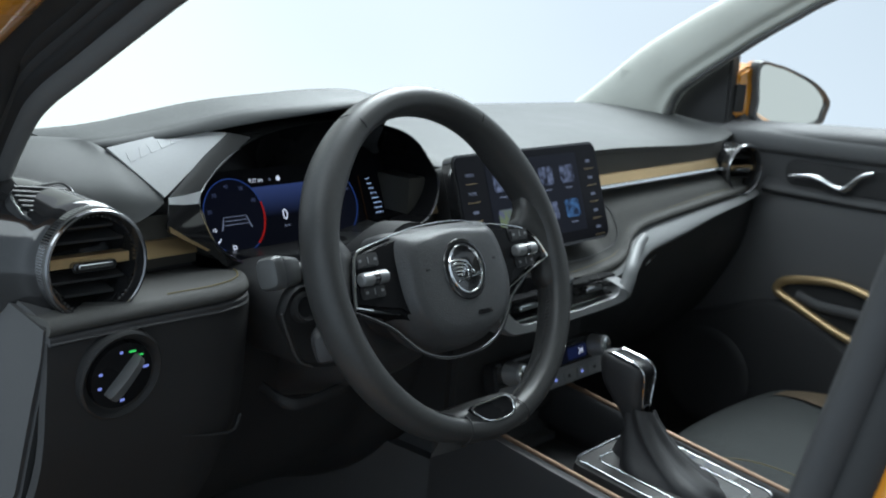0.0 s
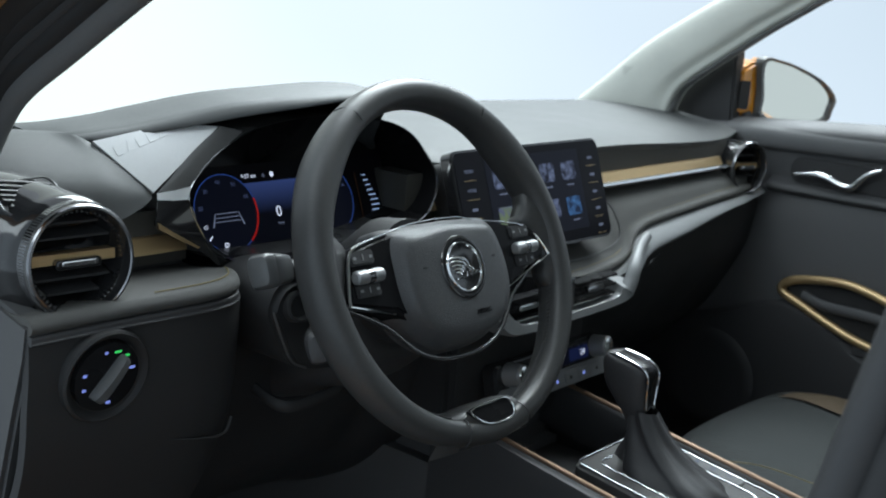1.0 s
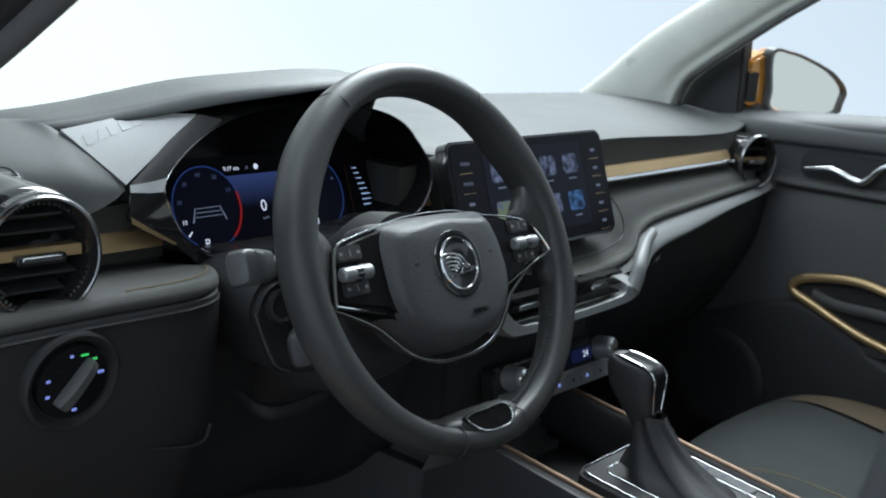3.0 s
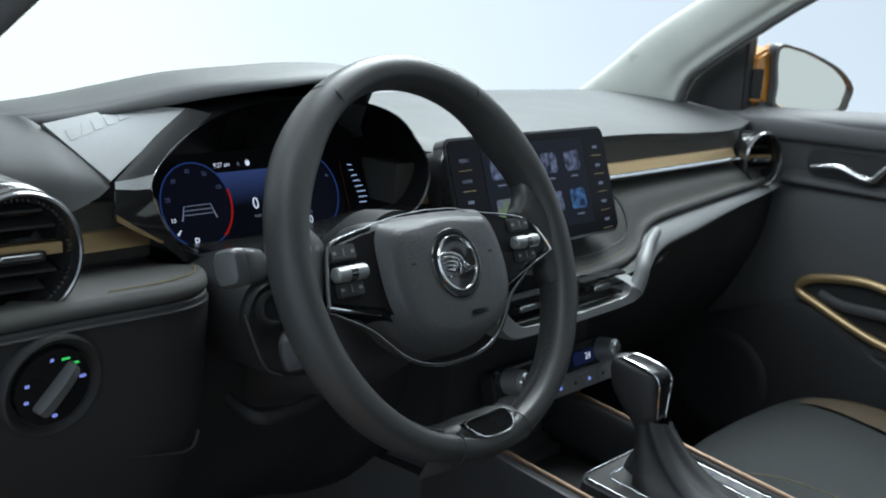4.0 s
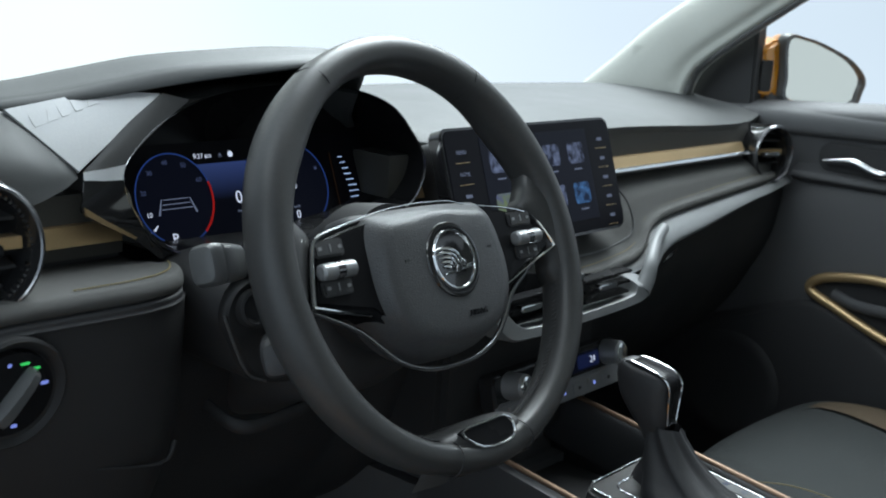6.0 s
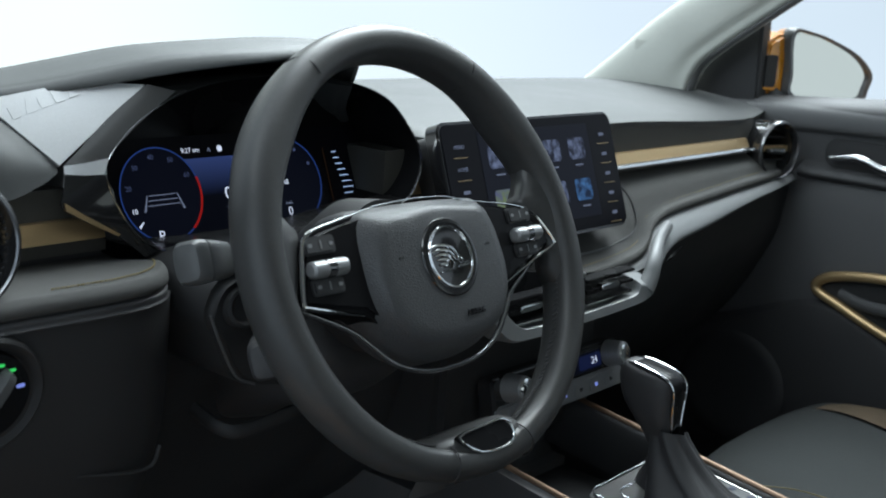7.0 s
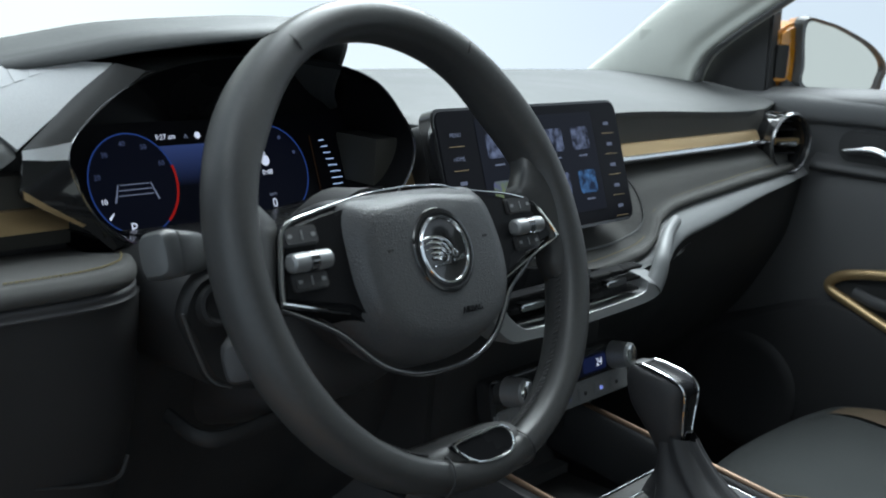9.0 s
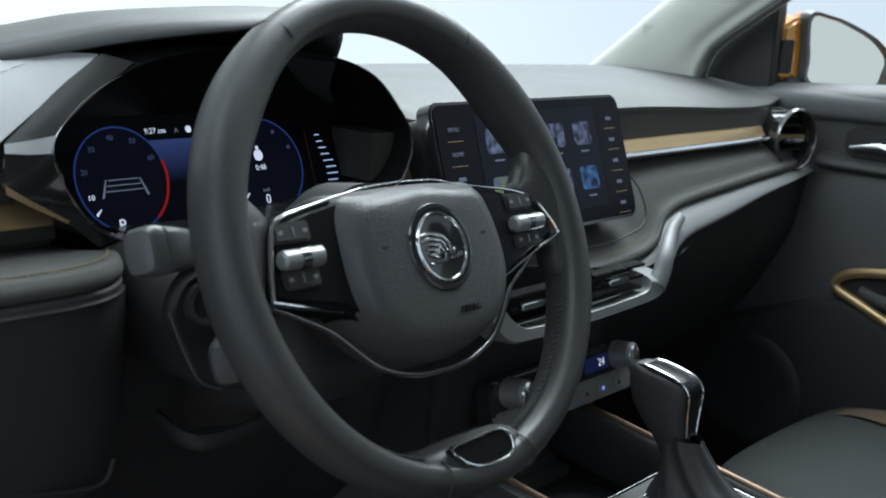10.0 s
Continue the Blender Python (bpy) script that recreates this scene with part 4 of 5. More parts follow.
def climate_panel():
    h = thing("climate_panel", (0.05, 0.14, 0.67), "silver climate control panel with knobs and display", "climate control")
    m = plane_axes((0.040, 0.133, 0.680), 14)
    part("panel", slab(rounded(0.245, 0.054, 0.010, 5), 0.02, m, 0.003), PIANO, h)
    part("button_strip", slab(rounded(0.24, 0.024, 0.006, 5, 0, -0.016), 0.012, m @ at(0, 0, 0.003), 0.002), SILVER, h, "silver strip of buttons")
    part("display", slab(rounded(0.10, 0.021, 0.003, 4, 0.03, 0.010), 0.002, m @ at(0, 0, 0.001)), GAUGEBG, h, "blue-black display")
    part("display_field", slab(rounded(0.045, 0.016, 0.003, 4, 0.058, 0.010), 0.0004, m @ at(0, 0, 0.0013)), BLUEGLOW, h)
    part("figures", words("24", 0.012, m @ at(0.066, 0.010, 0.0018), 0.0001), WHITEGLOW, h, "glowing white temperature figures")
    for x in (-0.095, 0.098):
        k = part("knob", ring_bm([(0.0005, 0.024), (0.011, 0.024), (0.0135, 0.022), (0.0145, 0.012), (0.0155, 0.0)], 32, m=m @ at(x, 0.012)), SILVER, h, "ribbed silver knob")
        part("knob_cap", ring_bm([(0.0005, 0.0255), (0.009, 0.0252), (0.011, 0.0238)], 24, m=m @ at(x, 0.012)), CHROME, k)
    for i in range(7):
        part("button", slab(rounded(0.022, 0.014, 0.002, 3, -0.095 + 0.031 * i, -0.017), 0.002, m @ at(0, 0, 0.0048), 0.0008), SILVER, h)
        part("button_lamp", slab(rounded(0.005, 0.004, 0.0008, 2, -0.095 + 0.031 * i, -0.017), 0.0004, m @ at(0, 0, 0.0053)), SYMBOL if i in (3, 5) else DARK, h)


climate_panel()


# ---- steering wheel ----
WHEEL = Matrix(((0.9999, 0.0131, -0.0039, -0.335), (-0.009, 0.4187, -0.9081, 0.0232), (-0.0103, 0.908, 0.4188, 0.8962), (0, 0, 0, 1)))


def steering_wheel():
    w = thing("steering_wheel", None, "black leather two-spoke steering wheel with chrome trims", "steering wheel", m=WHEEL)

    def pt(name, bm, material, label="", parent=None, sharp=38):
        return part(name, bm, material, parent or w, label, True, sharp)

    RC, RT = 0.1680, 0.0143
    OX, OY = 0.004, 0.004
    # rim: an oval section, flatter inside, thumb rests at ten and two
    n = 160
    rows = []
    for i in range(n):
        a = 2 * math.pi * i / n
        c, s = math.cos(a), math.sin(a)
        ry = RC if s > 0 else RC - 0.002 * (-s) ** 1.8
        deg = math.degrees(a)
        grip = math.exp(-((deg - 36) / 15) ** 2) + math.exp(-((deg - 144) / 15) ** 2)
        fat = 1 - 0.16 * max(0.0, -s) ** 2
        row = []
        for j in range(24):
            b = 2 * math.pi * j / 24
            cb, sb = math.cos(b), math.sin(b)
            # squarer and deeper on the inner back, with thumb rests
            rr = RT * fat * (math.copysign(abs(cb) ** 0.82, cb) if cb > 0 else -abs(cb) ** 0.68 * (1 + 0.28 * grip))
            zz = 0.0172 * fat * (math.copysign(abs(sb) ** 0.82, sb) if sb > 0 else -abs(sb) ** 0.7 * (1.18 + 0.22 * grip))
            row.append(Vector(((RC + rr) * c + OX, (ry + rr) * s + OY, zz)))
        rows.append(row)
    rim = pt("rim", loft(rows, ring=True, loop=True), LEATHER, "smooth black leather rim")
    # seams across the rim
    for deg in (58, 122, 285, 255):
        a = radians(deg)
        c, s = math.cos(a), math.sin(a)
        ry = RC if s > 0 else RC - 0.002 * (-s) ** 1.8
        ring = [((RC + 1.015 * RT * math.cos(b)) * c + OX, (ry + 1.015 * RT * math.cos(b)) * s + OY, 1.015 * 0.0172 * math.sin(b)) for b in (2 * math.pi * j / 24 for j in range(24))]
        pt("seam", tube(ring, 0.0007, 6, True), DARKER, "sewn seam", rim)
    bms = []
    for i in range(150):
        a = radians(-74 + 126 * i / 75) if i < 75 else radians(128 + 126 * (i - 75) / 75)
        c, s = math.cos(a), math.sin(a)
        ry = RC if s > 0 else RC - 0.002 * (-s) ** 1.8
        p = [((RC - (RT + 0.0004) * math.cos(b)) * c + OX, (ry - (RT + 0.0004) * math.cos(b)) * s + OY, 0.0172 * math.sin(b)) for b in (-0.12, 0.16)]
        a2 = a + 0.012
        p[1] = ((RC - (RT + 0.0004) * math.cos(0.16)) * math.cos(a2) + OX, (ry - (RT + 0.0004) * math.cos(0.16)) * math.sin(a2) + OY, 0.0172 * math.sin(0.16))
        bms.append(tube(p, 0.0008, 5))
    tagged(pt("stitching", merge(*bms), DSTITCH, "dark thread stitching", rim), kind="stuff")
    # airbag cover: a pillow
    base = spline([(-0.082, 0.040, 0), (-0.045, 0.0445, 0), (0.0, 0.0455, 0), (0.045, 0.0445, 0), (0.080, 0.039, 0), (0.084, 0.0, 0), (0.077, -0.040, 0), (0.055, -0.066, 0), (0.022, -0.079, 0), (-0.022, -0.079, 0), (-0.055, -0.066, 0), (-0.077, -0.040, 0), (-0.084, 0.0, 0)], 6, True)
    front = spline([(-0.060, 0.027, 0), (-0.030, 0.0335, 0), (0.0, 0.036, 0), (0.030, 0.0335, 0), (0.060, 0.027, 0), (0.0700, -0.003, 0), (0.0680, -0.033, 0), (0.051, -0.057, 0), (0.022, -0.067, 0), (-0.022, -0.067, 0), (-0.051, -0.057, 0), (-0.068, -0.033, 0), (-0.0700, -0.003, 0)], 6, True)

    def lay(k, z, shrink=1.0):
        return [Vector((b.x + (f.x - b.x) * k, b.y + (f.y - b.y) * k, 0)) * shrink + Vector((0, 0, z)) for b, f in zip(base, front)]

    cover = pt("airbag_cover", loft([lay(0, -0.028), lay(0, -0.012), lay(0.15, -0.003), lay(0.75, 0.012), lay(0.95, 0.0155), lay(1.0, 0.0175, 0.97), lay(1.0, 0.0190, 0.85), lay(1.0, 0.0200, 0.6), lay(1.0, 0.0205, 0.3), lay(1.0, 0.0205, 0.01)], ring=True), AIRSKIN, "grained black airbag cover", sharp=60)
    pt("lettering", words("AIRBAG", 0.0068, at(0.017, -0.0505, 0.0200) @ pose(0, 0, 0, 0, 4, 0), 0.0004), INSERT, "AIRBAG embossed in the cover", cover)
    for x in (-0.050, 0.050):
        pt("horn_mark", slab(rounded(0.005, 0.002, 0.0004, 2, x, 0.0), 0.001, at(0, 0, 0.0200)), DARKER, "", cover)
    # round badge, drawn plainly
    cb = at(0.0015, -0.0055, 0)
    b = pt("badge", ring_bm([(0.0005, 0.0212), (0.0235, 0.0212), (0.0270, 0.0222), (0.0300, 0.0215), (0.0312, 0.0195), (0.0316, 0.017)], 56, m=cb), PIANO, "round black and chrome maker's badge")
    pt("badge_ring", ring_bm([(0.0224, 0.0210), (0.0230, 0.0228), (0.0242, 0.0230), (0.0249, 0.0214)], 56, m=cb), CHROME, "chrome ring", b)
    for i in range(5):
        # fanned curved strokes
        r0 = 0.0060 + 0.0036 * i
        arc = [(-0.0125 + r0 * math.cos(radians(q)) * 1.15, -0.0105 + r0 * math.sin(radians(q)), 0.0218 + 0.0012 * math.sin(radians((q - 30) * 2.6))) for q in range(34 - 2 * i, 112 + 2 * i, 6)]
        pt("badge_relief", tube([cb @ Vector(q) for q in arc], [0.0004 + 0.0009 * math.sin(math.pi * min(1, (k + 1) / len(arc))) for k in range(len(arc))], 8, flat=0.8), CHROME, "", b)
    eye = ring_bm([(0.0014, 0.0212), (0.0018, 0.0226), (0.0028, 0.0226), (0.0032, 0.0212)], 20, m=cb @ at(0.0095, -0.0035))
    pt("badge_relief", eye, CHROME, "", b)
    for outline in ([(-0.0145, -0.0115), (0.002, -0.0105), (0.0045, -0.0060), (0.0015, -0.0040), (-0.001, -0.0085), (-0.0150, -0.0095)], [(0.006, -0.0095), (0.0185, -0.0085), (0.0190, -0.0045), (0.0140, -0.0055), (0.0120, -0.0072), (0.006, -0.0075)]):
        pt("badge_relief", slab(outline, 0.0014, cb @ at(0, 0, 0.0228), 0.0005), CHROME, "", b)
    # spokes: dark pods with chrome outlines
    for k in (-1, 1):
        edge = ((0.060, 0.0405), (0.100, 0.0335), (0.120, 0.029), (0.1295, 0.021), (0.136, 0.001), (0.1405, -0.0185), (0.137, -0.0215)) if k < 0 else ((0.055, 0.0385), (0.100, 0.0305), (0.124, 0.0235), (0.1395, 0.0140), (0.1540, -0.0055), (0.1500, -0.0095), (0.114, -0.0205))
        pod = [(k * x, y) for x, y in edge + ((0.084, -0.033), (0.070, -0.044), (0.055, 0.0))]
        p = pt("spoke", slab(pod, 0.030, at(0, 0, 0.0055), 0.004, 3), INSERT, "gloss black spoke with buttons")
        line = spline([(0.0, 0.0465, 0.0), (k * 0.035, 0.0450, 0.0)] + [(k * x * 1.006, y + (0.0012 if y > 0 else -0.0008), 0.002 + 0.005 * min(1.0, max(0.0, (x - 0.06) / 0.06))) for x, y in edge] + [(k * 0.082, -0.0345, 0.0)], 6)
        pt("chrome_line", tube(line, [0.0006 + (0.0012 if k < 0 else 0.0008) * min(1.0, max(0.0, (abs(q.x) - 0.08) / 0.05)) for q in line], 8), CHROME, "chrome outline", p)
        # leather web that flares from the rim to the spoke
        web = []
        for y, xi in ((0.062, 0.146), (0.050, 0.142), (0.040, 0.134), (0.030, 0.127), (0.016, 0.131 if k < 0 else 0.138), (0.0, 0.136 if k < 0 else 0.150), (-0.016, 0.141 if k < 0 else 0.149), (-0.028, 0.146), (-0.042, 0.151)):
            xo = 0.166
            web.append([Vector((k * x, y, z)) for x, z in ((xi, 0.000), (xi + 0.003, 0.0045), ((xi + xo) / 2, 0.0085), (xo, 0.0125), (xo, -0.014), ((xi + xo) / 2, -0.018), (xi + 0.002, -0.015))])
        pt("leather_root", loft(spline_rows(web, 4), ring=True, cap=True), LEATHER, "leather web at the spoke", p, sharp=70)
        for y0, y1 in ((0.027, 0.014), (-0.003, -0.015)):
            key = pt("key", slab(rounded(0.030, y0 - y1, 0.003, 4, k * 0.115, (y0 + y1) / 2), 0.006, at(0, 0, 0.0085), 0.0015), DARK, "black key with pale symbols", p)
            pt("key_mark", slab(rounded(0.0012, 0.006, 0.0003, 2, k * 0.115, (y0 + y1) / 2), 0.0004, at(0, 0, 0.0090)), SILVER, "pale printed mark", p)
            for dx in (-0.010, 0.010):
                pt("key_mark", slab(rounded(0.0036, 0.0026, 0.0006, 2, k * 0.115 + dx, (y0 + y1) / 2), 0.0004, at(0, 0, 0.0088)), SILVER, "faint printed mark", p)
        roll = tube([(k * 0.115 - 0.017, 0.0030, 0.0105), (k * 0.115 - 0.0155, 0.0030, 0.0105), (k * 0.115, 0.0030, 0.0105), (k * 0.115 + 0.0155, 0.0030, 0.0105), (k * 0.115 + 0.017, 0.0030, 0.0105)], [0.0045, 0.0062, 0.0066, 0.0064, 0.0045], 18)
        roller = pt("thumb_roller", roll, SILVER, "knurled chrome thumb roller", p)
        pt("roller_gap", tube([(k * 0.115 - 0.0035, 0.0030, 0.0105), (k * 0.115 + 0.0035, 0.0030, 0.0105)], 0.0068, 18), DARKCHROME, "", p)
    # lower chrome sweep under the cover
    low = spline([(x, y, -0.004) for x, y in ((-0.139, -0.021), (-0.112, -0.034), (-0.092, -0.0455), (-0.078, -0.058), (-0.058, -0.075), (-0.03, -0.085), (0.0, -0.087), (0.03, -0.085), (0.058, -0.075), (0.078, -0.058), (0.092, -0.042), (0.112, -0.030), (0.136, -0.016))], 5)
    pt("lower_sweep", tube(low, 0.0024, 10), DARKCHROME, "dark chrome sweep under the cover")
    # bottom spoke stub with its gloss plate
    stub = []
    for k, y, z in ((0.074, -0.172, 0.000), (0.068, -0.160, 0.0095), (0.060, -0.150, 0.0108), (0.052, -0.1415, 0.0090), (0.046, -0.1365, 0.003), (0.042, -0.1345, -0.012)):
        stub.append([(0.000 - k, y, z - 0.013), (0.000 - k * 0.78, y, z - 0.003), (0.004 - k * 0.4, y, z + 0.001), (0.004, y, z + 0.001), (0.004 + k * 0.4, y, z + 0.001), (0.004 + k * 0.78, y, z - 0.002), (0.004 + k, y, z - 0.012), (0.004 + k * 0.9, y, -0.014), (0.004 - k * 0.9, y, -0.014)])
    pt("lower_stub", loft(spline_rows(stub, 4), ring=True, cap=True), LEATHER, "leather-covered lower stub")
    plate = [(p.x, p.y) for p in spline([(-0.0290, -0.1385, 0), (0.000, -0.1365, 0), (0.0245, -0.1365, 0), (0.0330, -0.1475, 0), (0.0235, -0.1565, 0), (-0.0105, -0.1545, 0)], 3, True)]
    m = at(0, 0, 0.0125) @ Matrix.Translation((0, -0.145, 0)) @ pose(0, 0, 0, -5) @ Matrix.Translation((0, 0.145, 0))
    pl = pt("gloss_plate", slab(plate, 0.006, m, 0.0015), INSERT, "gloss black plate in a chrome frame")
    pt("plate_frame", tube([m @ Vector((x, y, 0.0004)) for x, y in plate], 0.0012, 8, True), CHROME, "chrome frame", pl)
    # hub behind the cover
    pt("hub_back", ring_bm([(0.0005, -0.035), (0.055, -0.035), (0.065, -0.07), (0.055, -0.11), (0.0005, -0.11)], 32), DARKER)
    return w


steering_wheel()


def column():
    c = thing("steering_column", (-0.35, 0.15, 0.8), "black steering column shroud with keyhole and adjusting lever", "steering column")
    m = WHEEL @ at(0, -0.022, -0.03)
    rows = []
    for z, sx, sy, dy in ((-0.045, 0.055, 0.045, 0.0), (-0.055, 0.066, 0.058, 0.0), (-0.10, 0.072, 0.066, -0.004), (-0.17, 0.074, 0.068, -0.004), (-0.26, 0.074, 0.064, 0.0)):
        rows.append([m @ Vector((sx * math.copysign(abs(math.cos(a)) ** 0.6, math.cos(a)), dy + sy * math.copysign(abs(math.sin(a)) ** 0.6, math.sin(a)), z)) for a in (2 * math.pi * j / 36 for j in range(36))])
    part("shroud", loft(rows, ring=True, cap=True), DARK, c, "black column shroud", sharp=60)
    part("ignition_switch", ring_bm([(0.0005, 0.002), (0.009, 0.002), (0.012, 0.006), (0.0145, 0.005), (0.0155, -0.01)], 28, m=plane_axes((-0.466, 0.086, 0.862), 10, -12)), DARKER, c, "black round ignition switch")
    cheek = [(-0.492, 0.860), (-0.481, 0.833), (-0.466, 0.806), (-0.446, 0.795), (-0.40, 0.790), (-0.385, 0.83), (-0.40, 0.880), (-0.47, 0.886)]
    mc = plane_axes((0, 0.092, 0), 0)
    part("cheek", slab([(p.x, p.y) for p in spline([(x, z, 0) for x, z in cheek], 4, True)], 0.09, mc, 0.006, 3), DARKER, c, "black cheek of the column shroud", sharp=60)
    # pale satin tube that draws the highlight along the cheek's edge
    part("cheek_highlight", tube(spline([(-0.490, 0.0925, 0.858), (-0.4795, 0.0925, 0.833), (-0.4650, 0.0925, 0.807), (-0.446, 0.0925, 0.7965)], 6), 0.0010, 8), SHELL, c, "satin line drawn as the cheek's edge highlight")
    part("adjust_lever", tube(spline([(-0.450, 0.16, 0.757), (-0.445, 0.13, 0.748), (-0.425, 0.12, 0.746), (-0.37, 0.12, 0.750)], 6), [0.004] * 18 + [0.003], 10, flat=1.6), DARKER, c, "flat adjusting lever")


column()


def stalk(name, root, tip, label, lower):
    s = thing(name, root, label, "control stalk")
    r, t = Vector(root), Vector(tip)
    d = (t - r).normalized()
    part("arm", tube([r, r.lerp(t, 0.5), t], 0.008, 12), DARK, s)
    up = Vector((0, 0.36, 0.93))
    side = d.cross(up).normalized()
    up = side.cross(d).normalized()
    m = Matrix((d, up, side)).transposed().to_4x4()
    m.translation = t
    L, hh, ww = (0.035, 0.0150, 0.012) if not lower else (0.036, 0.0135, 0.012)
    rows = []
    for x, k in ((-L * 0.5, 0.55), (-L * 0.42, 0.85), (-L * 0.1, 0.95), (L * 0.28, 1.0), (L * 0.34, 0.9)):
        rows.append([m @ Vector((x, hh * k * math.copysign(abs(math.sin(a)) ** 0.5, math.sin(a)), ww * k * math.copysign(abs(math.cos(a)) ** 0.5, math.cos(a)))) for a in (2 * math.pi * j / 24 for j in range(24))])
    part("grip", loft(rows, ring=True, cap=True), DARKER if lower else SHELL, s, "grey stalk grip with printed symbols")
    rows = []
    for x, k in ((L * 0.36, 0.9), (L * 0.4, 1.04), (L * 0.62, 1.02), (L * 0.74, 0.85), (L * 0.78, 0.5)):
        rows.append([m @ Vector((x, hh * k * math.copysign(abs(math.sin(a)) ** 0.5, math.sin(a)), ww * k * math.copysign(abs(math.cos(a)) ** 0.5, math.cos(a)))) for a in (2 * math.pi * j / 24 for j in range(24))])
    part("end_switch", loft(rows, ring=True, cap=True), DARK if lower else SHELL, s, "turning end switch")
    if lower:
        for i in range(5):
            x = -0.014 + 0.0055 * i
            part("rib", tube([m @ Vector((x, 1.03 * hh * math.sin(a), 1.03 * ww * math.cos(a))) for a in (2 * math.pi * j / 20 for j in range(20))], 0.0011, 6, True), DARK, s)
    for i in range(4):
        part("symbol", slab(rounded(0.004, 0.0035, 0.0006, 2, -0.012 + 0.006 * i, 0.003 - 0.004 * (i % 2)), 0.0004, m @ at(0, 0, 0) @ Matrix.Translation((0, 0, ww + 0.0002))), SILVER, s)
    return s


stalk("indicator_stalk", (-0.41, 0.105, 0.89), (-0.503, 0.080, 0.903), "grey indicator stalk with printed symbols", False)
stalk("wiper_stalk", (-0.42, 0.11, 0.83), (-0.482, 0.040, 0.842), "dark cruise control stalk under the indicator", True)


# ---- light switch ----
def light_switch():
    s = thing("light_switch", (-0.648, 0.13, 0.825), "round black headlamp switch with lit symbols", "light switch")
    m = plane_axes((-0.654, 0.110, 0.829), -8)
    part("collar", ring_bm([(0.0415, -0.008), (0.0405, 0.002), (0.0385, 0.0035), (0.0325, -0.001), (0.0312, -0.004)], 48, m=m), DARKER, s, "dished black collar")
    part("dial", ring_bm([(0.0005, 0.003), (0.026, 0.003), (0.0300, 0.002), (0.0310, -0.004)], 48, m=m), INSERT, s, "gloss black dial")
    mk = m @ pose(0, 0, 0, 0, 0, -38)
    rows = []
    for y, w, z in ((-0.0215, 0.003, 0.004), (-0.019, 0.0055, 0.012), (0.0, 0.0048, 0.014), (0.019, 0.0042, 0.012), (0.0225, 0.0025, 0.004)):
        rows.append([mk @ Vector((-w, y, 0.002)), mk @ Vector((-w * 0.7, y, z)), mk @ Vector((w * 0.7, y, z)), mk @ Vector((w, y, 0.002))])
    part("grip", loft(spline_rows(rows, 4), cap=False), SHELL, s, "grey turning grip")
    for a, mt, w in ((100, SYMBOL, 0.004), (72, GREENGLOW, 0.009), (48, GREENGLOW, 0.008), (22, SYMBOL, 0.004), (12, SYMBOL, 0.0075), (165, SYMBOL, 0.005), (198, SYMBOL, 0.005), (275, SYMBOL, 0.006)):
        r = 0.023 if (a, w) != (22, 0.004) else 0.0155
        part("lit_symbol", slab(rounded(w * 0.75, 0.0020 if mt is GREENGLOW else 0.0026, 0.0009, 3, r * math.cos(radians(a)), r * math.sin(radians(a))), 0.0004, m @ at(0, 0, 0.0036)), mt, s)


light_switch()


# ---- centre console ----
def console():
    c = thing("centre_console", (0, 0, 0.4), "black centre console with copper rails and open tray", "centre console")

    def zt(y):
        return 0.618 + 0.13 * y

    ys = [-0.8 + 1.0 * i / 20 for i in range(21)]
    for k in (-1, 1):
        rows = [spline([(k * 0.125, y, 0.40), (k * 0.118, y, zt(y) - 0.03), (k * 0.108, y, zt(y) - (0.005 if k < 0 else 0)), (k * 0.096, y, zt(y) - (0.003 if k < 0 else -0.002)), (k * 0.090, y, zt(y) - 0.012), (k * 0.088, y, zt(y) - 0.06)], 4) for y in ys]
        part("side_wall", sheet(rows, 0.004), DARK, c)
        part("copper_rail", tube([(k * 0.1005, y, zt(y) + (0.003 if k > 0 else -0.002)) for y in ys if y < 0.17], 0.0042, 10, flat=0.8), COPPER, c, "copper-coloured rail")
    part("tray", box((-0.09, 0.02, 0.53), (0.09, 0.24, 0.56), 0.004), DARKER, c, "black storage tray")
    part("deck", box((-0.09, -0.8, 0.50), (0.09, 0.02, 0.585), 0.006), DARK, c)
    return c


console()


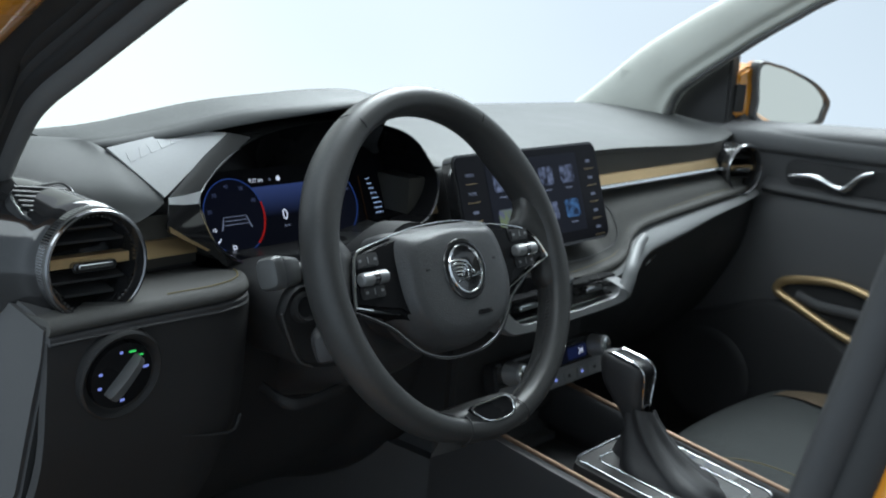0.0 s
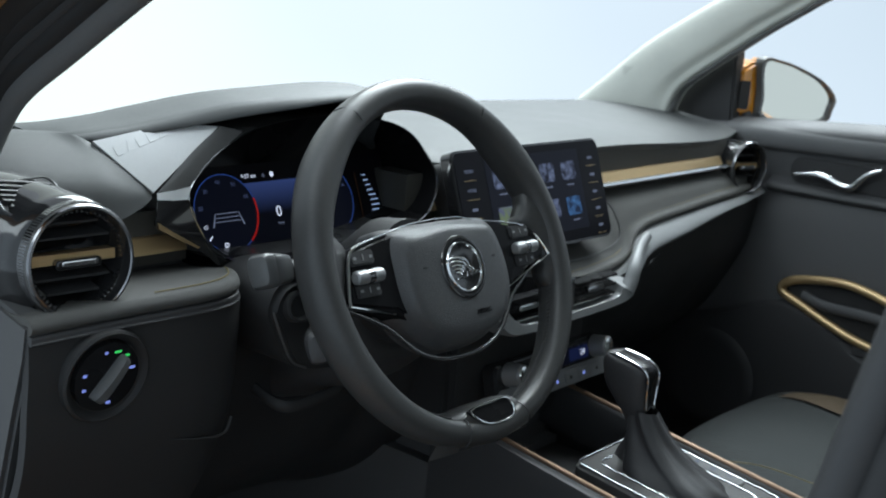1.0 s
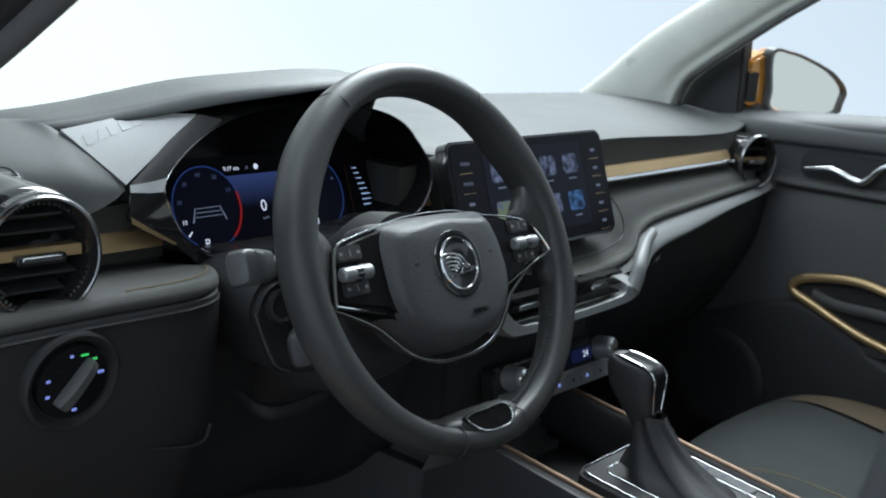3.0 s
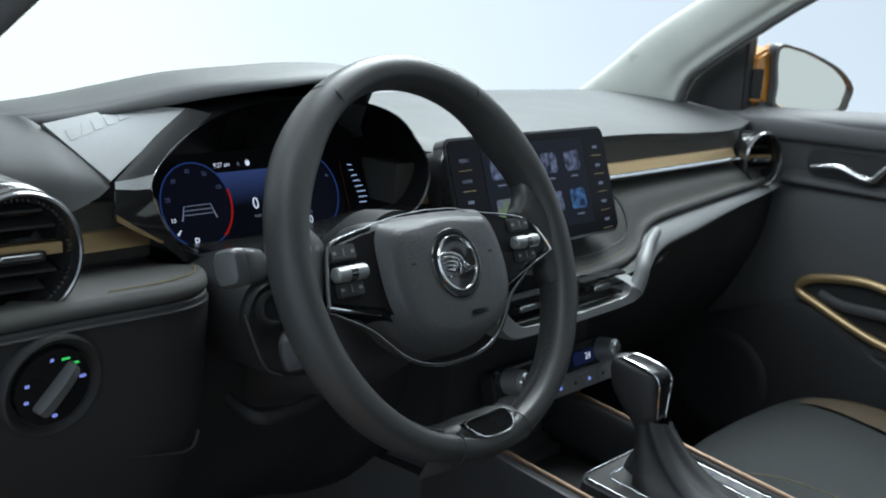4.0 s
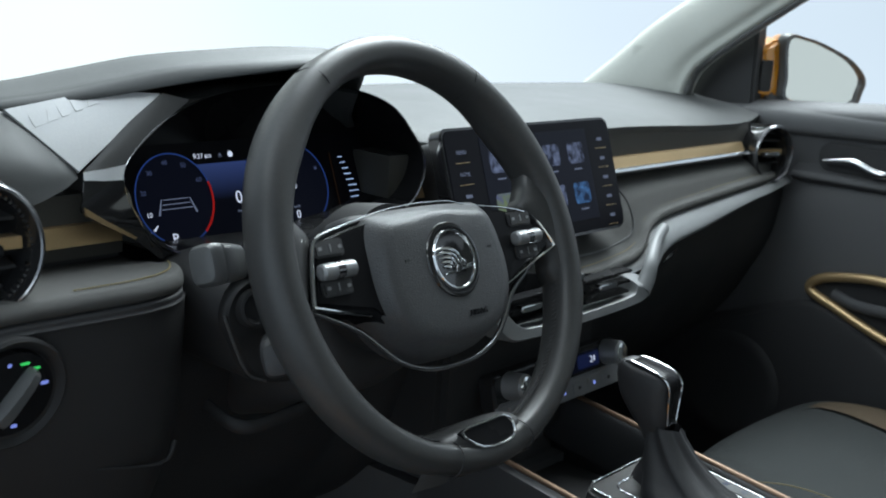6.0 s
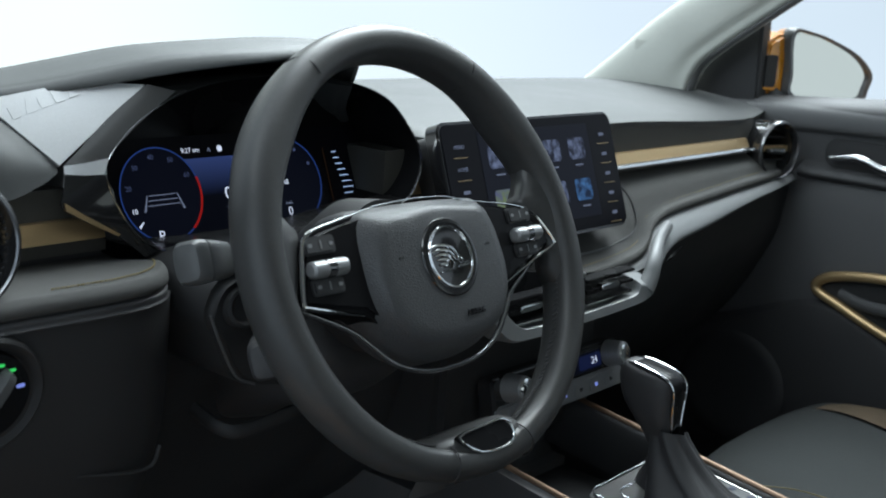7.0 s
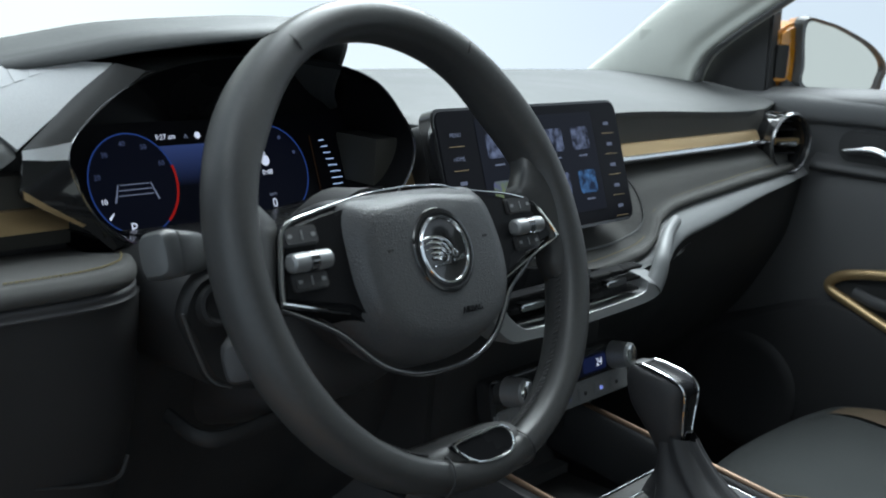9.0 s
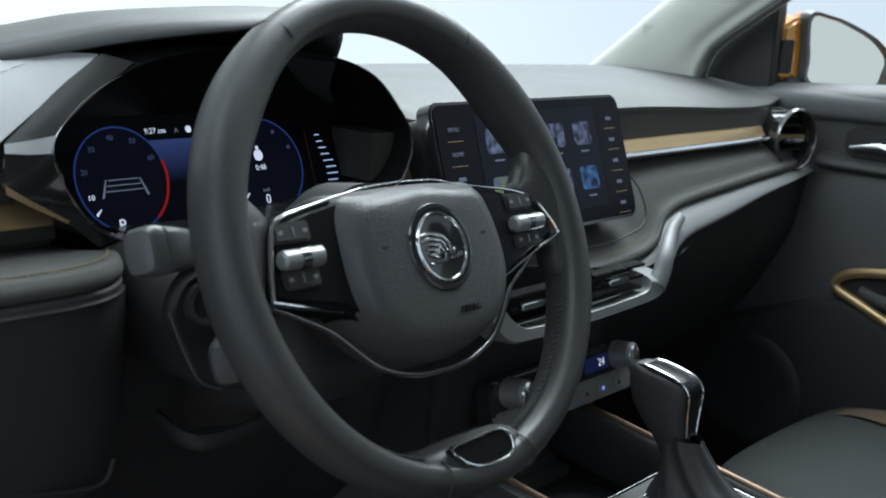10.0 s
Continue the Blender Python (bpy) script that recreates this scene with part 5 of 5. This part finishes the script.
def shifter():
    s = thing("gear_selector", (0, -0.05, 0.61), "black leather gear selector with chrome trims and gaiter", "gear selector")
    m = Matrix.Translation((0.0, -0.075, 0.612)) @ pose(0, 0, 0, 7, 0, 0)
    # surround
    part("surround", slab(rounded(0.155, 0.200, 0.014, 6, 0, -0.008), 0.02, m @ at(0, 0, 0.0), 0.005, 3), GRAPHITE, s, "gloss black surround")
    for w, h, r in ((0.150, 0.195, 0.0005), (0.104, 0.160, 0.0007)):
        part("surround_line", tube([m @ Vector((x, y, 0.001)) for x, y in rounded(w, h, 0.012, 6, 0, -0.008)], r, 8, True), SATIN, s, "satin chrome outline")
    part("gate_scale", slab(rounded(0.020, 0.12, 0.004, 4, 0.062, 0), 0.003, m @ at(0, 0, 0.003), 0.001), SHELL, s, "grey gate scale with letters")
    for i, ch in enumerate("PRNDS"):
        part("gate_letter", words(ch, 0.010, m @ at(0.062, 0.045 - 0.022 * i, 0.0035), 0.0002), DIMGLOW, s)
    # gaiter with folds
    rows = []
    for z, a, b, y in ((0.0, 0.048, 0.072, 0.0), (0.008, 0.044, 0.064, 0.006), (0.020, 0.034, 0.046, 0.022), (0.036, 0.025, 0.032, 0.038), (0.054, 0.0190, 0.022, 0.050), (0.066, 0.0155, 0.017, 0.0565)):
        rows.append([m @ Vector((a * math.cos(t) * (1 + 0.13 * math.sin(5 * t + z * 60)), y + b * math.sin(t) * (1 + 0.10 * math.sin(8 * t + z * 45)), z)) for t in (2 * math.pi * j / 48 for j in range(48))])
    part("gaiter", loft(spline_rows([r for r in rows], 4), ring=True), BOOT, s, "folded black leather gaiter")
    part("collar", tube([(0, -0.0255, 0.664), (0, -0.0235, 0.674)], 0.0140, 20, flat=1.0, up=(0, 1, 0)), DARKCHROME, s, "dark chrome collar")
    # knob: a squarish leather grip, its rear and top closed by a gloss panel between chrome strips
    rows = []
    for z, a, b, y in ((0.666, 0.0115, 0.0125, -0.0185), (0.676, 0.0140, 0.0160, -0.0165), (0.690, 0.0175, 0.0225, -0.0105), (0.706, 0.0195, 0.0285, -0.0040), (0.721, 0.0200, 0.0315, -0.0005), (0.731, 0.0192, 0.0315, -0.0005), (0.738, 0.0165, 0.0280, -0.0010), (0.7405, 0.010, 0.018, -0.0010)):
        rows.append([(a * math.copysign(abs(math.cos(t)) ** 0.55, math.cos(t)), y + b * math.copysign(abs(math.sin(t)) ** 0.65, math.sin(t)), z + (0.005 if z > 0.72 else 0) * math.sin(t)) for t in (2 * math.pi * j / 36 for j in range(36))])
    part("knob", loft(spline_rows(rows, 4), ring=True, cap=True), BOOT, s, "black leather knob", sharp=60)
    line = spline([(0.0105, 0.0245, 0.7405), (0.0125, 0.014, 0.7440), (0.0135, -0.004, 0.7420), (0.0138, -0.020, 0.7385), (0.0135, -0.0295, 0.7335), (0.0130, -0.0335, 0.7250), (0.0120, -0.0335, 0.7120), (0.0105, -0.0335, 0.6980), (0.0085, -0.0335, 0.6840), (0.0070, -0.0320, 0.6700)], 5)
    part("knob_panel", loft([[(p.x, p.y, p.z), (0.5 * p.x, p.y - 0.0008, p.z + 0.0008), (-0.5 * p.x, p.y - 0.0008, p.z + 0.0008), (-p.x, p.y, p.z), (0.0, p.y + 0.005, p.z - 0.004)] for p in line], ring=True, cap=True), INSERT, s, "gloss black knob panel")
    part("chrome_strip", tube(line, 0.0013, 8), CHROME, s, "chrome strip")
    part("chrome_strip", tube([(-p.x, p.y, p.z) for p in line], 0.0013, 8), CHROME, s, "chrome strip")
    part("release_button", slab(rounded(0.012, 0.016, 0.003, 4), 0.004, plane_axes((0.0, -0.0350, 0.681), -4), 0.001), DARKCHROME, s, "dark chrome release button")


shifter()


# ---- seats ----
def seat(x, y, label):
    s = thing("car_seat", (x, y, 0.3), label, "car seat", "front seats")
    rows = []
    for v, z in ((0.0, -0.075), (0.006, -0.040), (0.025, -0.014), (0.06, 0.0), (0.12, 0.008), (0.25, 0.0), (0.42, -0.02), (0.52, -0.02)):
        rows.append([(x + u * 0.95, y - v + 0.03 * (1 - (u / 0.25) ** 2) * (1 if v < 0.1 else 0), 0.545 + z - dz) for u, dz in ((-0.255, 0.10), (-0.250, 0.055), (-0.225, 0.022), (-0.17, 0.006), (-0.08, 0.003), (0, 0.003), (0.08, 0.002), (0.16, 0.0), (0.215, 0.004), (0.245, 0.03), (0.255, 0.09))])
    cush = part("cushion", sheet(spline_rows([spline(r, 3) for r in rows], 4), 0.05), SEATCLOTH, s, "charcoal cloth cushion")
    rows = []
    for h, lean in ((0.0, 0.0), (0.15, 0.06), (0.35, 0.13), (0.55, 0.21), (0.62, 0.25)):
        rows.append([(x + u, y - 0.48 - lean + f, 0.50 + h) for u, f in ((-0.26, -0.02), (-0.24, 0.05), (-0.17, 0.03), (0, 0.0), (0.17, 0.03), (0.24, 0.05), (0.26, -0.02))])
    part("backrest", sheet(spline_rows([spline(r, 3) for r in rows], 4), 0.08), SEATCLOTH, s, "charcoal cloth backrest")
    part("headrest", slab(rounded(0.26, 0.17, 0.06, 6), 0.09, plane_axes((x, y - 0.74, 1.22), -10), 0.03, 4), SEATCLOTH, s)
    part("base", box((x - 0.2, y - 0.5, 0.27), (x + 0.2, y - 0.05, 0.46), 0.02), DARKER, s)
    return s, cush


seat_far, cushion_far = seat(0.432, 0.080, "charcoal cloth passenger seat with brown bolster and ochre seams")
bm = loft(spline_rows([[(0.567 - 0.25 * max(0, v - 0.05), 0.084 - v, 0.5475 + z), (0.602, 0.076 - v, 0.5495 + z), (0.637, 0.068 - v, 0.541 + z), (0.660, 0.063 - v, 0.522 + z)] for v, z in ((0.006, -0.035), (0.025, -0.012), (0.06, 0.0025), (0.12, 0.009), (0.25, 0.003), (0.42, -0.017))], 4))
bmesh.ops.solidify(bm, geom=bm.faces[:], thickness=0.002)
part("bolster_insert", bm, SEATBROWN, seat_far, "brown cloth bolster insert")
part("seam", tube(spline([(0.207, 0.018, 0.542), (0.227, -0.042, 0.557), (0.242, -0.102, 0.561), (0.252, -0.232, 0.552)], 6), 0.0007, 6), STITCH, seat_far, "ochre seam")


# ---- far door ----
def far_door():
    d = thing("door_1", (0.72, -0.3, 0.4), "dark door card with chrome handle and bronze armrest loop", "car door", kind="structure")
    ys = [0.42 - 1.4 * i / 30 for i in range(31)]
    rows = []
    for y in ys:
        zt = 0.952 + 0.06 * max(0, 0.36 - y) / 0.4 * 0.5
        rows.append(spline([(0.80, y, zt - 0.01), (0.765, y, zt + 0.004), (0.725, y, zt + 0.002), (0.702, y, zt - 0.016), (0.712, y, zt - 0.055), (0.718, y, zt - 0.10), (0.700, y, zt - 0.14), (0.690, y, 0.70), (0.700, y, 0.60), (0.71, y, 0.40)], 4))
    part("door_card", sheet(rows, 0.01), DOORCARD, d, "black moulded door card")
    belt = [spline([(0.79, y, z + 0.001), (0.75, y, z + 0.006), (0.716, y, z + 0.004), (0.700, y, z - 0.008), (0.698, y, z - 0.03), (0.706, y, z - 0.038)], 4) for y, z in ((0.42, 0.938), (0.356, 0.945), (0.212, 0.957), (-0.023, 0.966), (-0.4, 0.985), (-0.95, 1.01))]
    part("belt_rail", sheet(spline_rows(belt, 4), 0.005), DOORTOP, d, "grey moulded window sill")
    part("door_outer", box((0.80, -0.98, 0.35), (0.84, 0.42, 0.95), 0.01), ORANGE, d)
    part("door_foot", box((0.705, -0.95, 0.22), (0.79, 0.42, 0.42), 0.01), DARK, d)
    # handle: bent chrome lever in its recess
    part("handle_recess", slab(rounded(0.19, 0.045, 0.02, 6), 0.01, Matrix.Translation((0.699, 0.04, 0.895)) @ Matrix(((0, 0, -1, 0), (-1, 0, 0, 0), (0, 1, 0, 0), (0, 0, 0, 1))), 0.003), DARKER, d, "black handle recess")
    hp = spline([(0.690, 0.122, 0.888), (0.686, 0.09, 0.893), (0.686, 0.072, 0.893), (0.690, 0.040, 0.882), (0.690, 0.022, 0.884), (0.686, 0.000, 0.907), (0.686, -0.022, 0.918)], 6)
    part("door_handle", tube(hp, [0.003 + 0.004 * math.sin(math.pi * min(1, (i + 2) / 38)) for i in range(len(hp))], 12, flat=1.0), SATIN, d, "bent satin chrome door handle")
    ledge_rows = [spline([(0.712, y, z + 0.010), (0.700, y, z + 0.004), (0.692, y, z - 0.002), (0.690, y, z - 0.010), (0.702, y, z - 0.016)], 4) for y, z in ((0.17, 0.868), (0.10, 0.868), (0.0, 0.868), (-0.2, 0.870), (-0.6, 0.872))]
    part("handle_ledge", loft(spline_rows(ledge_rows, 4), cap=False), BELT, d, "moulded ledge under the handle")
    # armrest loop
    loop = spline([(0.685, 0.112, 0.690), (0.682, 0.096, 0.711), (0.678, 0.046, 0.723), (0.674, -0.005, 0.727), (0.670, -0.065, 0.716), (0.668, -0.14, 0.690), (0.668, -0.20, 0.655), (0.670, -0.19, 0.615), (0.674, -0.12, 0.618), (0.678, -0.05, 0.632), (0.680, 0.00, 0.645), (0.684, 0.07, 0.671)], 6, True)
    well = [(p.y, p.z) for p in loop]
    part("armrest_well", slab([(-y, z) for y, z in well], 0.01, Matrix.Translation((0.6885, 0, 0)) @ Matrix(((0, 0, -1, 0), (-1, 0, 0, 0), (0, 1, 0, 0), (0, 0, 0, 1)))), DARKER, d, "black well inside the loop")
    part("pull_bar", tube(spline([(0.686, 0.075, 0.690), (0.678, 0.03, 0.682), (0.672, -0.05, 0.683), (0.670, -0.15, 0.672)], 5), 0.007, 10, flat=1.3), DOORCARD, d, "grey pull bar across the well")
    # lower pocket panel, standing proud, with the loudspeaker hollow
    top = ((0.40, 0.560), (0.341, 0.585), (0.27, 0.612), (0.211, 0.636), (0.12, 0.672), (0.05, 0.66), (-0.10, 0.60), (-0.4, 0.59))
    skin = [spline([(0.694, y, z), (0.683, y, z - 0.010), (0.680, y, z - 0.030), (0.684, y, 0.47), (0.690, y, 0.40)], 4) for y, z in top]
    part("door_pocket", sheet(spline_rows(skin, 5), 0.004), DARK, d, "dark moulded pocket panel")
    bowl = [(0.0, -0.004), (0.045, -0.002), (0.070, 0.003), (0.082, 0.0035), (0.090, 0.0)]
    part("speaker_bowl", ring_bm(bowl, 40, m=Matrix.Translation((0.678, 0.225, 0.505)) @ Matrix(((0, 0, -1, 0), (-1, 0, 0, 0), (0, 1, 0, 0), (0, 0, 0, 1)))), DARK, d, "round loudspeaker cover")
    part("armrest_loop", tube(loop, 0.0075, 12, True, flat=1.0, up=(1, 0, 0)), GOLD, d, "satin bronze armrest loop")
    part("armrest", box((0.678, -0.6, 0.60), (0.71, -0.01, 0.645), 0.014, 4), DARK, d)
    # mirror triangle and speaker pocket
    tri = [(0.384, 0.940), (0.374, 0.988), (0.350, 1.028), (0.290, 1.074), (0.268, 1.080), (0.262, 0.953)]
    part("mirror_triangle", slab([(-y, z) for y, z in tri], 0.03, Matrix.Translation((0.715, 0, 0)) @ Matrix(((0, 0, -1, 0), (-1, 0, 0, 0), (0, 1, 0, 0), (0, 0, 0, 1))), 0.004), DARKER, d, "black corner cover behind the mirror")


far_door()


def door_mirror():
    k = thing("door_mirror", (0.86, 0.22, 0.95), "orange door mirror with black frame", "door mirror")
    m = plane_axes((0.838, 0.202, 1.010), 0, -27)
    out = spline([(-0.089, 0.056, 0), (-0.045, 0.056, 0), (-0.005, 0.046, 0), (0.05, 0.024, 0), (0.083, -0.005, 0), (0.080, -0.030, 0), (0.068, -0.050, 0), (0.007, -0.057, 0), (-0.077, -0.047, 0), (-0.084, -0.01, 0)], 6, True)

    def ring(s, z):
        return [m @ Vector((p.x * s, p.y * s, z)) for p in out]

    part("housing", loft([ring(0.3, -0.085), ring(0.75, -0.070), ring(0.94, -0.035), ring(0.99, -0.012)], ring=True, cap=True), ORANGE, k, "glossy orange housing", sharp=60)
    part("frame", loft([ring(0.99, -0.014), ring(1.01, 0.0), ring(0.98, 0.008), ring(0.90, 0.006), ring(0.885, -0.002)], ring=True), SHELL, k, "dark mirror frame")
    part("mirror_glass", slab([(p.x * 0.90, p.y * 0.90) for p in out], 0.003, m @ at(0, 0, 0.001)), MIRROR, k, "mirror glass")
    part("inner_end", slab([(-0.126, -0.042), (-0.08, -0.046), (-0.082, 0.052), (-0.100, 0.048), (-0.120, 0.036)], 0.06, m @ at(0, 0, -0.006), 0.006, 3), ORANGE, k, "glossy orange inner end")
    part("end_recess", slab(rounded(0.022, 0.050, 0.004, 4, -0.110, -0.008), 0.004, m @ at(0, 0, -0.0045), 0.001), DARKER, k, "black recess")
    part("stalk", tube([(0.74, 0.27, 0.92), (0.77, 0.25, 0.965)], 0.02, 12), DARKER, k)


door_mirror()
